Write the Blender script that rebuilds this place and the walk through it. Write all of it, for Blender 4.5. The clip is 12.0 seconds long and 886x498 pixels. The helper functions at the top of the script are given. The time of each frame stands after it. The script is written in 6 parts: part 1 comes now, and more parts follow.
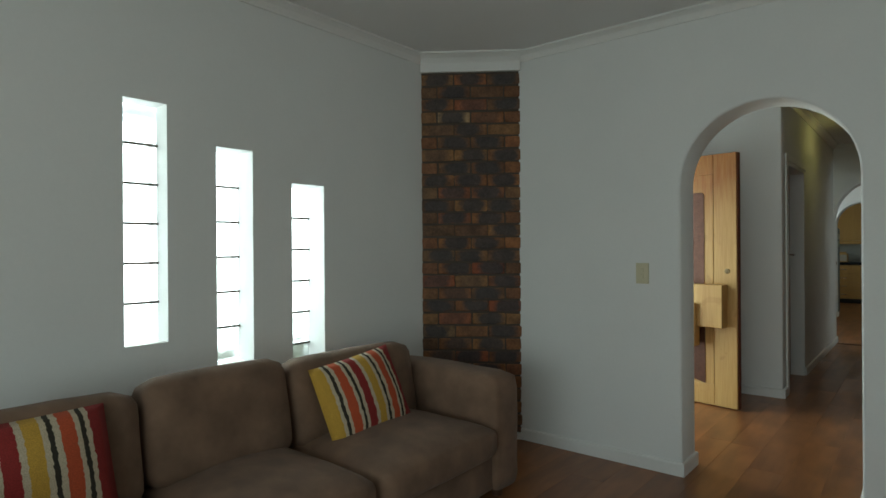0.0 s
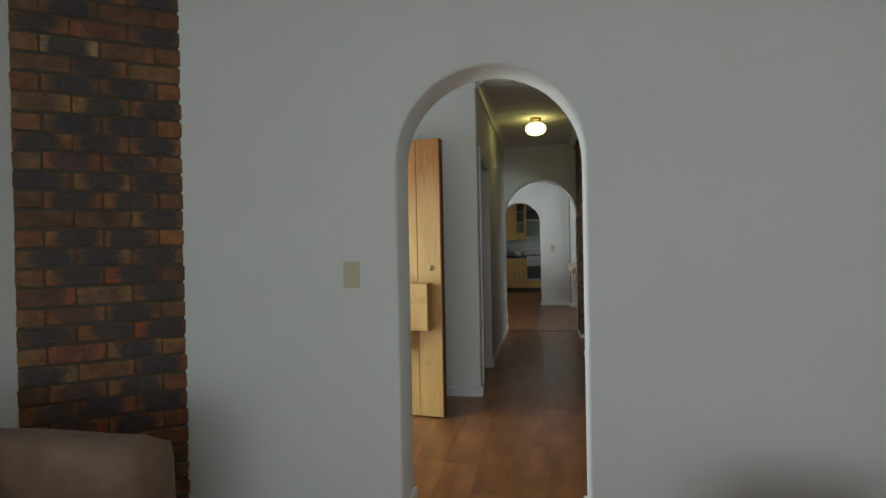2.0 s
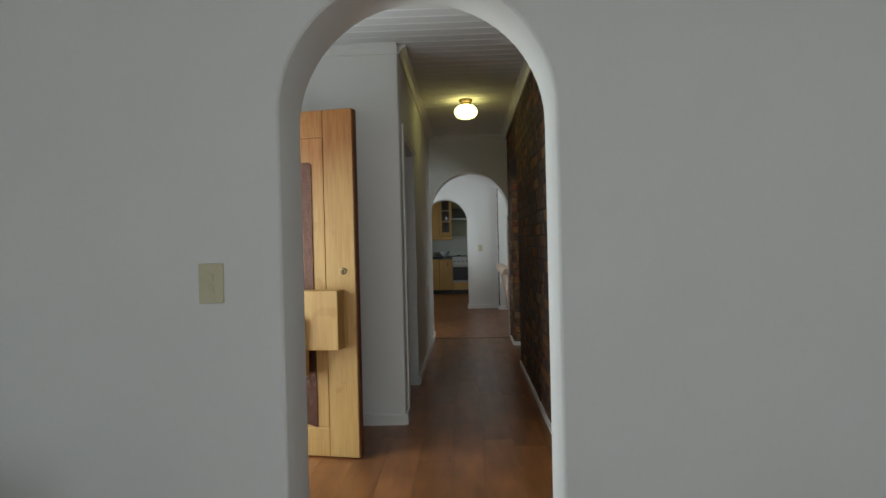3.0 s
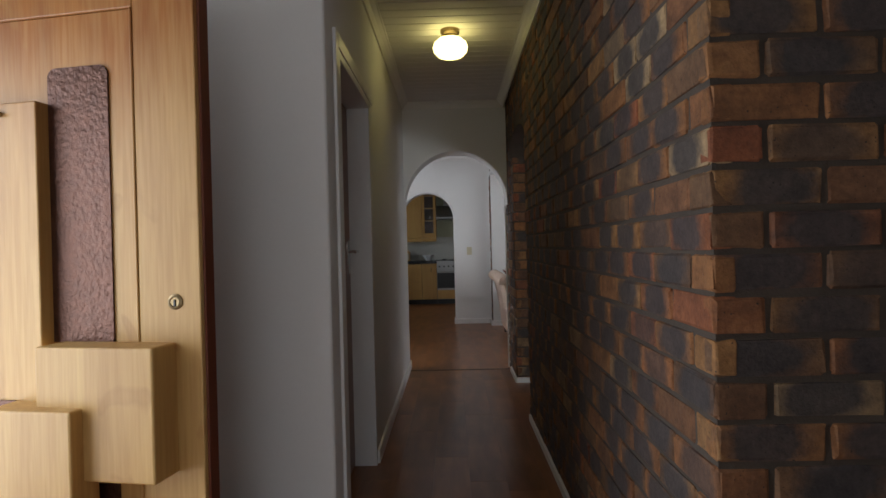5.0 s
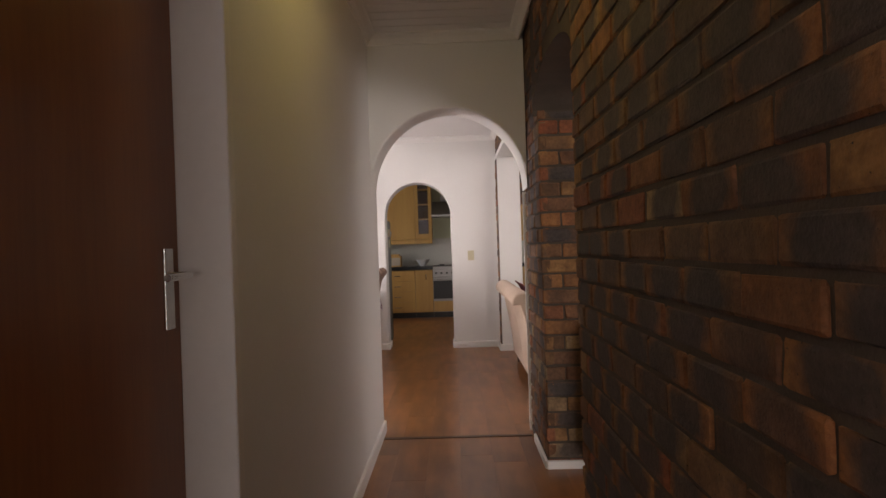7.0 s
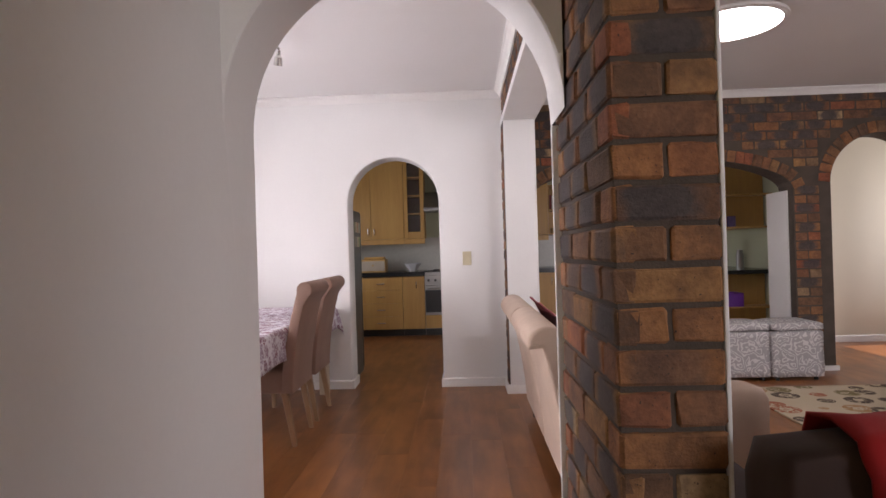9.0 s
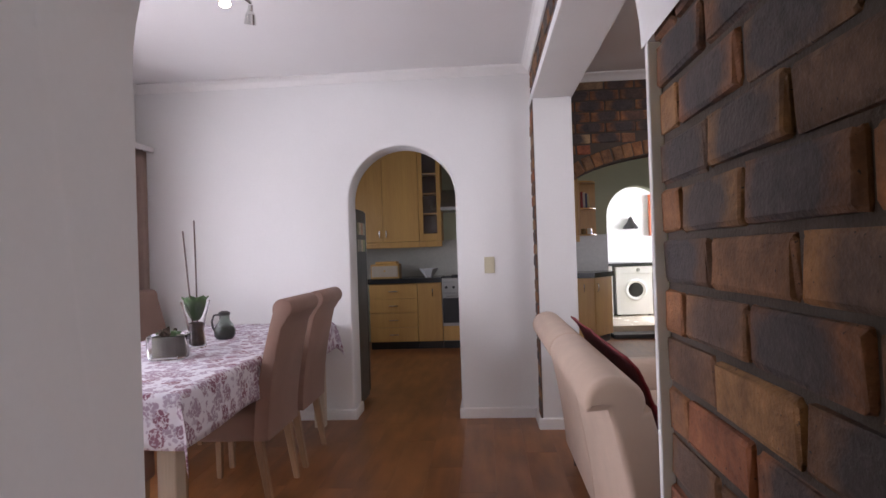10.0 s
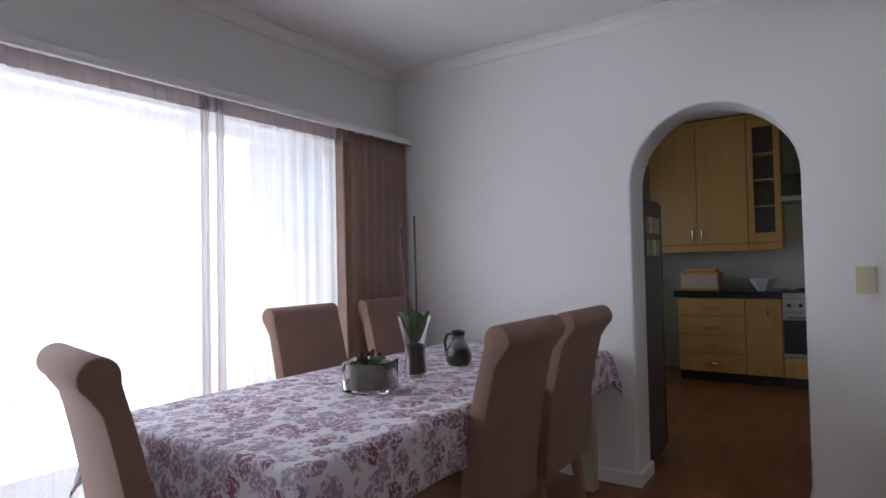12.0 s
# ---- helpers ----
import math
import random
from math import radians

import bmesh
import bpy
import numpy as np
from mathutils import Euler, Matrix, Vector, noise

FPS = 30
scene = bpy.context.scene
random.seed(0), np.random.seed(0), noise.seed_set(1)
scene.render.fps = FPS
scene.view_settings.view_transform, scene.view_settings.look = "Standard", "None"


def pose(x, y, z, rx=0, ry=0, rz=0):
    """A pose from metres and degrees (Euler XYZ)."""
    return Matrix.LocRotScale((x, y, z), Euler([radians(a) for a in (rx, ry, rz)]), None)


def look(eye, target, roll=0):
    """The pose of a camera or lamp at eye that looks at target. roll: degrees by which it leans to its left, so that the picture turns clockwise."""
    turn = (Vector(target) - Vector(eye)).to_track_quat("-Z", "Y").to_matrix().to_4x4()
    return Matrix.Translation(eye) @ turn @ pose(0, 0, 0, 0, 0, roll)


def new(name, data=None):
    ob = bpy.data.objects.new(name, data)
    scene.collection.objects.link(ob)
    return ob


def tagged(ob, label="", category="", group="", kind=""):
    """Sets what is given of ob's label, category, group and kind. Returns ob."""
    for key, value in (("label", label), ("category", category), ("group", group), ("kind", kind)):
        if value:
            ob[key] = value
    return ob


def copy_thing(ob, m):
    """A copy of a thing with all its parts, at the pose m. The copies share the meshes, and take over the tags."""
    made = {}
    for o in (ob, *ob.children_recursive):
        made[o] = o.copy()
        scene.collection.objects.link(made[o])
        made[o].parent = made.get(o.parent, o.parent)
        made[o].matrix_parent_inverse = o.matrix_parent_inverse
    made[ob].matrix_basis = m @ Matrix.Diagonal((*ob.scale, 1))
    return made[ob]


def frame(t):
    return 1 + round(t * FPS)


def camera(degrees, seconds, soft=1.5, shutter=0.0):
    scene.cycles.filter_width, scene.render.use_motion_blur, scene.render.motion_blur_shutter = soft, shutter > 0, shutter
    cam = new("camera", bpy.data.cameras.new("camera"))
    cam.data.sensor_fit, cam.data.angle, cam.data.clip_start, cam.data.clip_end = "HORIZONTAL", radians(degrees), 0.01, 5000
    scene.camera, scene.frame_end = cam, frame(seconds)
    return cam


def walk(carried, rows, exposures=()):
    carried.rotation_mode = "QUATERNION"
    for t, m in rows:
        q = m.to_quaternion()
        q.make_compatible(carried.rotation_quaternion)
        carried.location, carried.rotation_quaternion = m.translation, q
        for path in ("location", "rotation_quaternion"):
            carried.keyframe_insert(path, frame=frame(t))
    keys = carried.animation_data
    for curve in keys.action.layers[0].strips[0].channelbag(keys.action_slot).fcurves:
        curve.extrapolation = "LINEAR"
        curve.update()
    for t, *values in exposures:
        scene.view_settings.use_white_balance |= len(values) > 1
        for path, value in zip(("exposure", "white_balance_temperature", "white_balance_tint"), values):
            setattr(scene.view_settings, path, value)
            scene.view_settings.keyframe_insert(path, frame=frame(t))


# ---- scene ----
cam = camera(74.0, 12.0)
PATH = [
    (0, (-0.202, 0.308, 1.296), (-1.475, 1.85, 1.293), -0.4),
    (0.5, (-0.262, 0.396, 1.292), (-1.324, 2.091, 1.282), -0.6),
    (1, (-0.355, 0.6, 1.281), (-1.214, 2.406, 1.271), -0.8),
    (1.5, (-0.5, 0.85, 1.262), (-1.108, 2.755, 1.249), -0.9),
    (2, (-0.634, 1.137, 1.277), (-0.968, 3.109, 1.257), -1.1),
    (2.5, (-0.725, 1.521, 1.261), (-0.855, 3.517, 1.238), -1.5),
    (4.5, (-0.725, 3.356, 1.232), (-0.758, 5.355, 1.219), -1.3),
    (5, (-0.705, 3.815, 1.226), (-0.736, 5.815, 1.215), -1.4),
    (5.5, (-0.666, 4.283, 1.221), (-0.699, 6.283, 1.215), -1.4),
    (6, (-0.659, 4.754, 1.215), (-0.692, 6.754, 1.21), -2.1),
    (6.5, (-0.666, 5.243, 1.251), (-0.701, 7.243, 1.243), -2.0),
    (8.5, (-0.467, 7.31, 1.219), (-0.527, 9.309, 1.223), -1.7),
    (9, (-0.462, 7.801, 1.208), (-0.533, 9.8, 1.214), -1.7),
    (9.5, (-0.469, 8.214, 1.213), (-0.551, 10.212, 1.224), -1.8),
    (10, (-0.47, 8.634, 1.237), (-0.611, 10.629, 1.25), -1.9),
    (10.5, (-0.446, 8.985, 1.233), (-0.753, 10.961, 1.255), -1.9),
    (11, (-0.453, 9.288, 1.231), (-1.026, 11.204, 1.268), -1.8),
    (11.5, (-0.48, 9.515, 1.236), (-1.344, 11.318, 1.281), -1.6),
    (12, (-0.499, 9.747, 1.242), (-1.634, 11.393, 1.296), -1.2),
]
EXPOSURES = [(0.0, -0.35, 6550, -7), (0.7, -0.62, 6600, -6), (2.5, -0.1, 6550, 1), (4.5, -0.27, 6450, 8), (5.5, -0.1, 6950, 17), (6.5, 0.4, 7900, 23), (8.5, 1.0, 7300, 25), (9.5, 0.68, 6900, 27), (10.5, 0.5, 6500, 25), (11.0, 0.38, 6500, 24), (11.5, 0.18, 6350, 20), (12.0, -0.25, 6250, 18)]
walk(cam, [(t, look(eye, target, roll)) for t, eye, target, roll in PATH], EXPOSURES)

# ---- world, sun, large lights, exposure ----
world = bpy.data.worlds.new("sky")
scene.world = world
world.use_nodes = True
wn = world.node_tree.nodes
sky = wn.new("ShaderNodeTexSky")
sky.sky_type, sky.sun_disc, sky.sun_elevation, sky.sun_rotation = "NISHITA", False, radians(52), radians(75)
wn["Background"].inputs["Strength"].default_value = 0.12
world.node_tree.links.new(sky.outputs["Color"], wn["Background"].inputs["Color"])


def lamp(name, kind, m, energy, colour, size=0.1, size_y=None):
    data = bpy.data.lights.new(name, kind)
    data.energy, data.color = energy, colour
    if kind == "AREA":
        data.shape, data.size, data.size_y = "RECTANGLE", size, size_y or size
    elif kind == "SUN":
        data.angle = radians(0.6)
    else:
        data.shadow_soft_size = size
    ob = new(name, data)
    ob.matrix_world = m
    return ob


DAY = (0.86, 0.93, 1.0)
lamp("sun", "SUN", look((20, 6, 26), (0, 6, 0)), 3.0, (1.0, 0.95, 0.88))
# sky light in openings; living, lounge, laundry, passage, kitchen windows are unseen additions
lamp("dining_window_light", "AREA", look((-3.62, 10.72, 1.3), (0, 10.72, 1.2)), 100, DAY, 2.75, 2.0)
lamp("front_door_light", "AREA", look((-2.74, 4.72, 1.08), (0, 5.2, 0.9)), 42, DAY, 1.2, 1.8)
lamp("living_unseen_window_light", "AREA", look((-0.25, -2.65, 1.2), (-2.6, 2.2, 0.9)), 70, DAY, 3.0, 1.7)
lamp("glass_block_light", "AREA", look((-3.35, 1.95, 1.35), (0, 1.95, 1.3)), 46, DAY, 1.4, 1.2)
lamp("lounge_unseen_window_light", "AREA", look((3.7, 4.75, 1.5), (3.3, 9.0, 1.2)), 70, DAY, 2.2, 1.3)
lamp("laundry_unseen_window_light", "AREA", look((3.6, 18.25, 1.6), (1.0, 18.25, 1.0)), 80, DAY, 1.4, 1.0)
lamp("passage_unseen_window_light", "AREA", look((5.5, 14.2, 1.5), (3.0, 14.2, 1.1)), 16, DAY, 0.8, 1.2)
lamp("kitchen_unseen_window_light", "AREA", look((-2.9, 15.15, 1.55), (0, 15.15, 1.0)), 8.5, DAY, 1.4, 1.0)

# ---- materials ----
def nodes_of(name, rough=0.6, metal=0.0):
    m = bpy.data.materials.new(name)
    m.use_nodes = True
    nt = m.node_tree
    b = nt.nodes["Principled BSDF"]
    b.inputs["Roughness"].default_value, b.inputs["Metallic"].default_value = rough, metal
    return m, nt, b


def node(nt, kind, **sets):
    n = nt.nodes.new(kind)
    for k, v in sets.items():
        n.inputs[k].default_value = v
    return n


def coords(nt, scale=(1, 1, 1), random_shift=False, island=False):
    tc = nt.nodes.new("ShaderNodeTexCoord")
    mp = node(nt, "ShaderNodeMapping", Scale=scale)
    nt.links.new(tc.outputs["Object"], mp.inputs["Vector"])
    if not (random_shift or island):
        return mp.outputs["Vector"], None
    if island:
        rnd = nt.nodes.new("ShaderNodeNewGeometry").outputs["Random Per Island"]
    else:
        rnd = nt.nodes.new("ShaderNodeObjectInfo").outputs["Random"]
    mul = nt.nodes.new("ShaderNodeMath")
    mul.operation = "MULTIPLY"
    mul.inputs[1].default_value = 37.0
    nt.links.new(rnd, mul.inputs[0])
    add = nt.nodes.new("ShaderNodeVectorMath")
    add.operation = "ADD"
    nt.links.new(mp.outputs["Vector"], add.inputs[0])
    nt.links.new(mul.outputs[0], add.inputs[1])
    return add.outputs["Vector"], rnd


def noise_of(nt, vec, scale, detail=4.0, rough=0.55, distort=0.0):
    n = node(nt, "ShaderNodeTexNoise", Scale=scale, Detail=detail, Roughness=rough, Distortion=distort)
    nt.links.new(vec, n.inputs["Vector"])
    return n.outputs["Fac"]


def ramp(nt, fac, stops, constant=False):
    r = nt.nodes.new("ShaderNodeValToRGB")
    els = r.color_ramp.elements
    while len(els) < len(stops):
        els.new(0.5)
    for e, (p, c) in zip(els, stops):
        e.position, e.color = p, (*c, 1) if len(c) == 3 else c
    if constant:
        r.color_ramp.interpolation = "CONSTANT"
    nt.links.new(fac, r.inputs["Fac"])
    return r.outputs["Color"]


def mix(nt, fac, a, b, kind="MIX"):
    n = nt.nodes.new("ShaderNodeMix")
    n.data_type, n.blend_type = "RGBA", kind
    for v, i in ((fac, 0), (a, 6), (b, 7)):
        if isinstance(v, (int, float)):
            n.inputs[i].default_value = v
        elif isinstance(v, tuple):
            n.inputs[i].default_value = (*v, 1)
        else:
            nt.links.new(v, n.inputs[i])
    return n.outputs[2]


def bump(nt, b, height, strength=0.2, distance=0.01):
    n = node(nt, "ShaderNodeBump", Strength=strength, Distance=distance)
    nt.links.new(height, n.inputs["Height"])
    nt.links.new(n.outputs["Normal"], b.inputs["Normal"])


def scaled(c, k):
    return tuple(min(1.0, v * k) for v in c)


def plain(name, c, rough=0.6, metal=0.0, var=0.12, scale=6.0, fine=120.0, relief=0.1, stretch=(1, 1, 1), speck=0.25):
    """A surface with broad stains and fine grain about one colour."""
    m, nt, b = nodes_of(name, rough, metal)
    vec, _ = coords(nt, stretch)
    broad, grain = noise_of(nt, vec, scale), noise_of(nt, vec, fine, 3)
    col = ramp(nt, broad, [(0.3, scaled(c, 1 - var)), (0.7, scaled(c, 1 + var * 0.6))])
    col = mix(nt, speck, col, ramp(nt, grain, [(0.3, scaled(c, 0.8)), (0.7, scaled(c, 1.15))]))
    nt.links.new(col, b.inputs["Base Color"])
    r = node(nt, "ShaderNodeMapRange", **{"To Min": max(0.02, rough - 0.08), "To Max": min(1, rough + 0.08)})
    nt.links.new(broad, r.inputs["Value"])
    nt.links.new(r.outputs[0], b.inputs["Roughness"])
    if relief:
        bump(nt, b, grain, relief, 0.004)
    return m


def fabric(name, c, var=0.15, weave=900.0, sheen=0.1, thin=0.0):
    m, nt, b = nodes_of(name, 0.9)
    vec, _ = coords(nt)
    broad, fine = noise_of(nt, vec, 7, 5), noise_of(nt, vec, weave, 2)
    col = ramp(nt, broad, [(0.3, scaled(c, 1 - var)), (0.7, scaled(c, 1 + var))])
    col = mix(nt, 0.3, col, ramp(nt, fine, [(0.3, scaled(c, 0.7)), (0.7, scaled(c, 1.25))]))
    nt.links.new(col, b.inputs["Base Color"])
    b.inputs["Sheen Weight"].default_value = sheen
    bump(nt, b, mix(nt, 0.5, broad, fine), 0.25, 0.004)
    if thin:
        # unlined cloth lets some daylight through
        trl, both = nt.nodes.new("ShaderNodeBsdfTranslucent"), node(nt, "ShaderNodeMixShader", Fac=thin)
        nt.links.new(col, trl.inputs["Color"])
        nt.links.new(b.outputs[0], both.inputs[1])
        nt.links.new(trl.outputs[0], both.inputs[2])
        nt.links.new(both.outputs[0], nt.nodes["Material Output"].inputs["Surface"])
    return m


def wood(name, light, dark, along="y", rings=14.0, rough=0.4, pieces=False, blotch=0.0, soft=False):
    m, nt, b = nodes_of(name, rough)
    k = {"x": (0.06, 1, 1), "y": (1, 0.06, 1), "z": (1, 1, 0.06)}[along]
    vec, rnd = coords(nt, k, pieces)
    grain = noise_of(nt, vec, rings, 2.5, 0.5) if soft else noise_of(nt, vec, rings, 6, 0.62, 0.6)
    fine = noise_of(nt, vec, rings * 14, 3)
    lo, hi = (0.30, 0.70) if soft else (0.28, 0.72)
    col = ramp(nt, grain, [(lo, dark), (0.5, tuple((a + c) / 2 for a, c in zip(light, dark))), (hi, light)])
    if soft:
        cloud = noise_of(nt, coords(nt, (1, 0.35, 1))[0], 3.0, 3)
        col = mix(nt, 1.0, col, ramp(nt, cloud, [(0.36, (0.84, 0.82, 0.80)), (0.64, (1.14, 1.14, 1.12))]), "MULTIPLY")
    else:
        col = mix(nt, 0.16, col, ramp(nt, fine, [(0.35, scaled(dark, 0.7)), (0.65, light)]))
    if blotch:
        v2, _ = coords(nt)
        knots = noise_of(nt, v2, 6.5, 2, 0.4, 1.2)
        col = mix(nt, ramp(nt, knots, [(0.64, (0, 0, 0)), (0.7, (blotch, blotch, blotch))]), col, scaled(dark, 0.6))
    if pieces:
        tone = ramp(nt, rnd, [(0.0, (0.86, 0.85, 0.84)), (0.5, (1, 1, 1)), (1.0, (1.13, 1.12, 1.10))])
        col = mix(nt, 1.0, col, tone, "MULTIPLY")
    nt.links.new(col, b.inputs["Base Color"])
    r = node(nt, "ShaderNodeMapRange", **{"To Min": max(0.05, rough - 0.1), "To Max": rough + 0.1})
    nt.links.new(grain, r.inputs["Value"])
    nt.links.new(r.outputs[0], b.inputs["Roughness"])
    if not soft:
        bump(nt, b, grain, 0.08, 0.003)
    return m


def glare_washed_wood(name):
    """Varnished, water-stained door timber; shade painted amber near the top, glare pale below."""
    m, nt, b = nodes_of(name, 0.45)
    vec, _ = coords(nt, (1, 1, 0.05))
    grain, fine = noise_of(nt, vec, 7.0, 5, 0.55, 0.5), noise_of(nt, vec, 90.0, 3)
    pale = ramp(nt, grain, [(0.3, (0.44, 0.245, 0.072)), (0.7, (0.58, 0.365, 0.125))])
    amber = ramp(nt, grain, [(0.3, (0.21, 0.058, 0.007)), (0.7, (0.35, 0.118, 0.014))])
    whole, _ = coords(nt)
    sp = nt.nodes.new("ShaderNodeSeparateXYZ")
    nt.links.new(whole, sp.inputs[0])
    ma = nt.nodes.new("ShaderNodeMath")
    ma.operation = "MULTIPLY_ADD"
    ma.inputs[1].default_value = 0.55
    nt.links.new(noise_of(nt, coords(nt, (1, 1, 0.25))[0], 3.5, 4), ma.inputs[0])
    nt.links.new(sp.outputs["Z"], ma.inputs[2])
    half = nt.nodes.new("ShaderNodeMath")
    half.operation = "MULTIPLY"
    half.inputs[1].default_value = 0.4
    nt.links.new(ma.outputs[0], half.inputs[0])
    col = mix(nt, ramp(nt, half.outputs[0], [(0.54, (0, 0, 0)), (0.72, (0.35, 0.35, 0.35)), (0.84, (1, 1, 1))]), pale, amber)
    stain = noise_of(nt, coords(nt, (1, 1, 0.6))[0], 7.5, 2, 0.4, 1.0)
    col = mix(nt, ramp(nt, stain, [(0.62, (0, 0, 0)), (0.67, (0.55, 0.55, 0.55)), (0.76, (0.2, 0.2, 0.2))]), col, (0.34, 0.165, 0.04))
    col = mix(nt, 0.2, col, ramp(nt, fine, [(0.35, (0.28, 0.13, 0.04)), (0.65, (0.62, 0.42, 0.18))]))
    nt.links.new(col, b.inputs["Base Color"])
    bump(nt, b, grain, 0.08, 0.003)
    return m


def plank_material(name, pieces):
    """Satin laminate: long soft streaks and a tone of its own for each plank."""
    m, nt, b = nodes_of(name, 0.3)
    vec, rnd = coords(nt, (1, 0.2, 1), pieces)
    col = ramp(nt, noise_of(nt, vec, 11.0, 3, 0.5), [(0.34, (0.195, 0.075, 0.026)), (0.66, (0.315, 0.125, 0.041))])
    cloud = noise_of(nt, coords(nt)[0], 2.4, 2)
    col = mix(nt, 1.0, col, ramp(nt, cloud, [(0.36, (0.86, 0.84, 0.82)), (0.64, (1.12, 1.12, 1.10))]), "MULTIPLY")
    if pieces:
        col = mix(nt, 1.0, col, ramp(nt, rnd, [(0.0, (0.86, 0.85, 0.84)), (1.0, (1.13, 1.12, 1.10))]), "MULTIPLY")
    nt.links.new(col, b.inputs["Base Color"])
    return m


def brick_material(name, island):
    """Facing brick: headers in plain fired colours, stretchers with a soft dark kiln flash across the middle."""
    m, nt, b = nodes_of(name, 0.8)
    vec, rnd = coords(nt, (1, 1, 1), not island, island)
    place = node(nt, "ShaderNodeAttribute")
    place.attribute_name = "place"
    sp = nt.nodes.new("ShaderNodeSeparateXYZ")
    nt.links.new(place.outputs["Vector"], sp.inputs[0])

    def calc(kind, a, c, d=0.0):
        n = nt.nodes.new("ShaderNodeMath")
        n.operation = kind
        for k, v in enumerate((a, c, d)):
            if isinstance(v, (int, float)):
                n.inputs[k].default_value = v
            else:
                nt.links.new(v, n.inputs[k])
        return n.outputs[0]

    body = ramp(nt, rnd, [(0.0, (0.135, 0.076, 0.043)), (0.2, (0.215, 0.094, 0.045)), (0.38, (0.285, 0.131, 0.053)), (0.52, (0.160, 0.090, 0.052)),
                          (0.68, (0.315, 0.166, 0.067)), (0.82, (0.285, 0.087, 0.041)), (0.94, (0.195, 0.115, 0.062)), (1.0, (0.38, 0.27, 0.16))])
    smear = noise_of(nt, vec, 14.0, 4, 0.55)
    body = mix(nt, 0.75, body, mix(nt, 1.0, body, ramp(nt, smear, [(0.3, (0.50, 0.46, 0.44)), (0.7, (1.35, 1.30, 1.15))]), "MULTIPLY"))
    # distance from the middle of the face, pushed about by noise and shifted brick by brick
    r2 = calc("FRACT", calc("MULTIPLY", rnd, 7.31), 0.0)
    r3 = calc("FRACT", calc("MULTIPLY", rnd, 17.77), 0.0)
    px = calc("ABSOLUTE", calc("ADD", sp.outputs["X"], calc("MULTIPLY_ADD", r2, 0.44, -0.22)), 0.0)
    pz = calc("ABSOLUTE", calc("MULTIPLY", sp.outputs["Y"], 0.62), 0.0)
    far = calc("POWER", calc("ADD", calc("POWER", px, 3.0), calc("POWER", pz, 3.0)), 0.333)
    wob = noise_of(nt, vec, 16.0, 4, 0.6)
    far = calc("ADD", far, calc("MULTIPLY_ADD", wob, 0.8, -0.4))
    flash = ramp(nt, far, [(0.58, (1, 1, 1)), (0.76, (0.5, 0.5, 0.5)), (0.95, (0, 0, 0))])
    amount = calc("MULTIPLY", ramp(nt, r3, [(0.08, (0.1, 0.1, 0.1)), (0.35, (0.92, 0.92, 0.92))]), sp.outputs["Z"])
    col = mix(nt, calc("MULTIPLY", flash, amount), body, mix(nt, smear, (0.030, 0.028, 0.032), (0.080, 0.070, 0.070)))
    mottle = noise_of(nt, vec, 60.0, 5, 0.65)
    col = mix(nt, 0.5, col, mix(nt, 1.0, col, ramp(nt, mottle, [(0.3, (0.45, 0.42, 0.42)), (0.7, (1.45, 1.42, 1.35))]), "MULTIPLY"))
    pits = noise_of(nt, vec, 150.0, 2)
    col = mix(nt, ramp(nt, pits, [(0.68, (0, 0, 0)), (0.74, (1, 1, 1))]), col, (0.03, 0.022, 0.02))
    nt.links.new(col, b.inputs["Base Color"])
    bump(nt, b, mix(nt, 0.5, mottle, pits), 0.7, 0.006)
    return m


def cloth_pattern():
    """White cotton with burgundy and mauve flower heads and thin leaves."""
    m, nt, b = nodes_of("printed_cotton", 0.85)
    vec, _ = coords(nt)
    wob = node(nt, "ShaderNodeTexNoise", Scale=26.0, Detail=3.0)
    nt.links.new(vec, wob.inputs["Vector"])
    sh = nt.nodes.new("ShaderNodeVectorMath")
    sh.operation = "MULTIPLY_ADD"
    sh.inputs[1].default_value = (0.045, 0.045, 0.045)
    nt.links.new(wob.outputs["Color"], sh.inputs[0])
    nt.links.new(vec, sh.inputs[2])
    vor = node(nt, "ShaderNodeTexVoronoi", Scale=15.0, Randomness=0.8)
    nt.links.new(sh.outputs[0], vor.inputs["Vector"])
    petals = node(nt, "ShaderNodeTexVoronoi", Scale=75.0)
    nt.links.new(sh.outputs[0], petals.inputs["Vector"])
    head = ramp(nt, vor.outputs["Distance"], [(0.52, (1, 1, 1)), (0.58, (0, 0, 0))])
    gaps = ramp(nt, petals.outputs["Distance"], [(0.46, (1, 1, 1)), (0.72, (0.15, 0.15, 0.15))])
    sep = nt.nodes.new("ShaderNodeSeparateColor")
    nt.links.new(vor.outputs["Color"], sep.inputs["Color"])
    tint = ramp(nt, sep.outputs["Red"], [(0.0, (0.22, 0.075, 0.115)), (0.35, (0.35, 0.24, 0.31)), (0.7, (0.42, 0.35, 0.44)), (1.0, (0.27, 0.11, 0.155))])
    leaf = node(nt, "ShaderNodeTexVoronoi", Scale=34.0, Randomness=1.0)
    nt.links.new(sh.outputs[0], leaf.inputs["Vector"])
    veins = ramp(nt, leaf.outputs["Distance"], [(0.26, (0.8, 0.8, 0.8)), (0.38, (0, 0, 0))])
    col = mix(nt, veins, (0.74, 0.72, 0.77), (0.45, 0.37, 0.46))
    col = mix(nt, mix(nt, 1.0, head, gaps, "MULTIPLY"), col, tint)
    nt.links.new(col, b.inputs["Base Color"])
    bump(nt, b, noise_of(nt, vec, 900, 2), 0.15, 0.002)
    return m


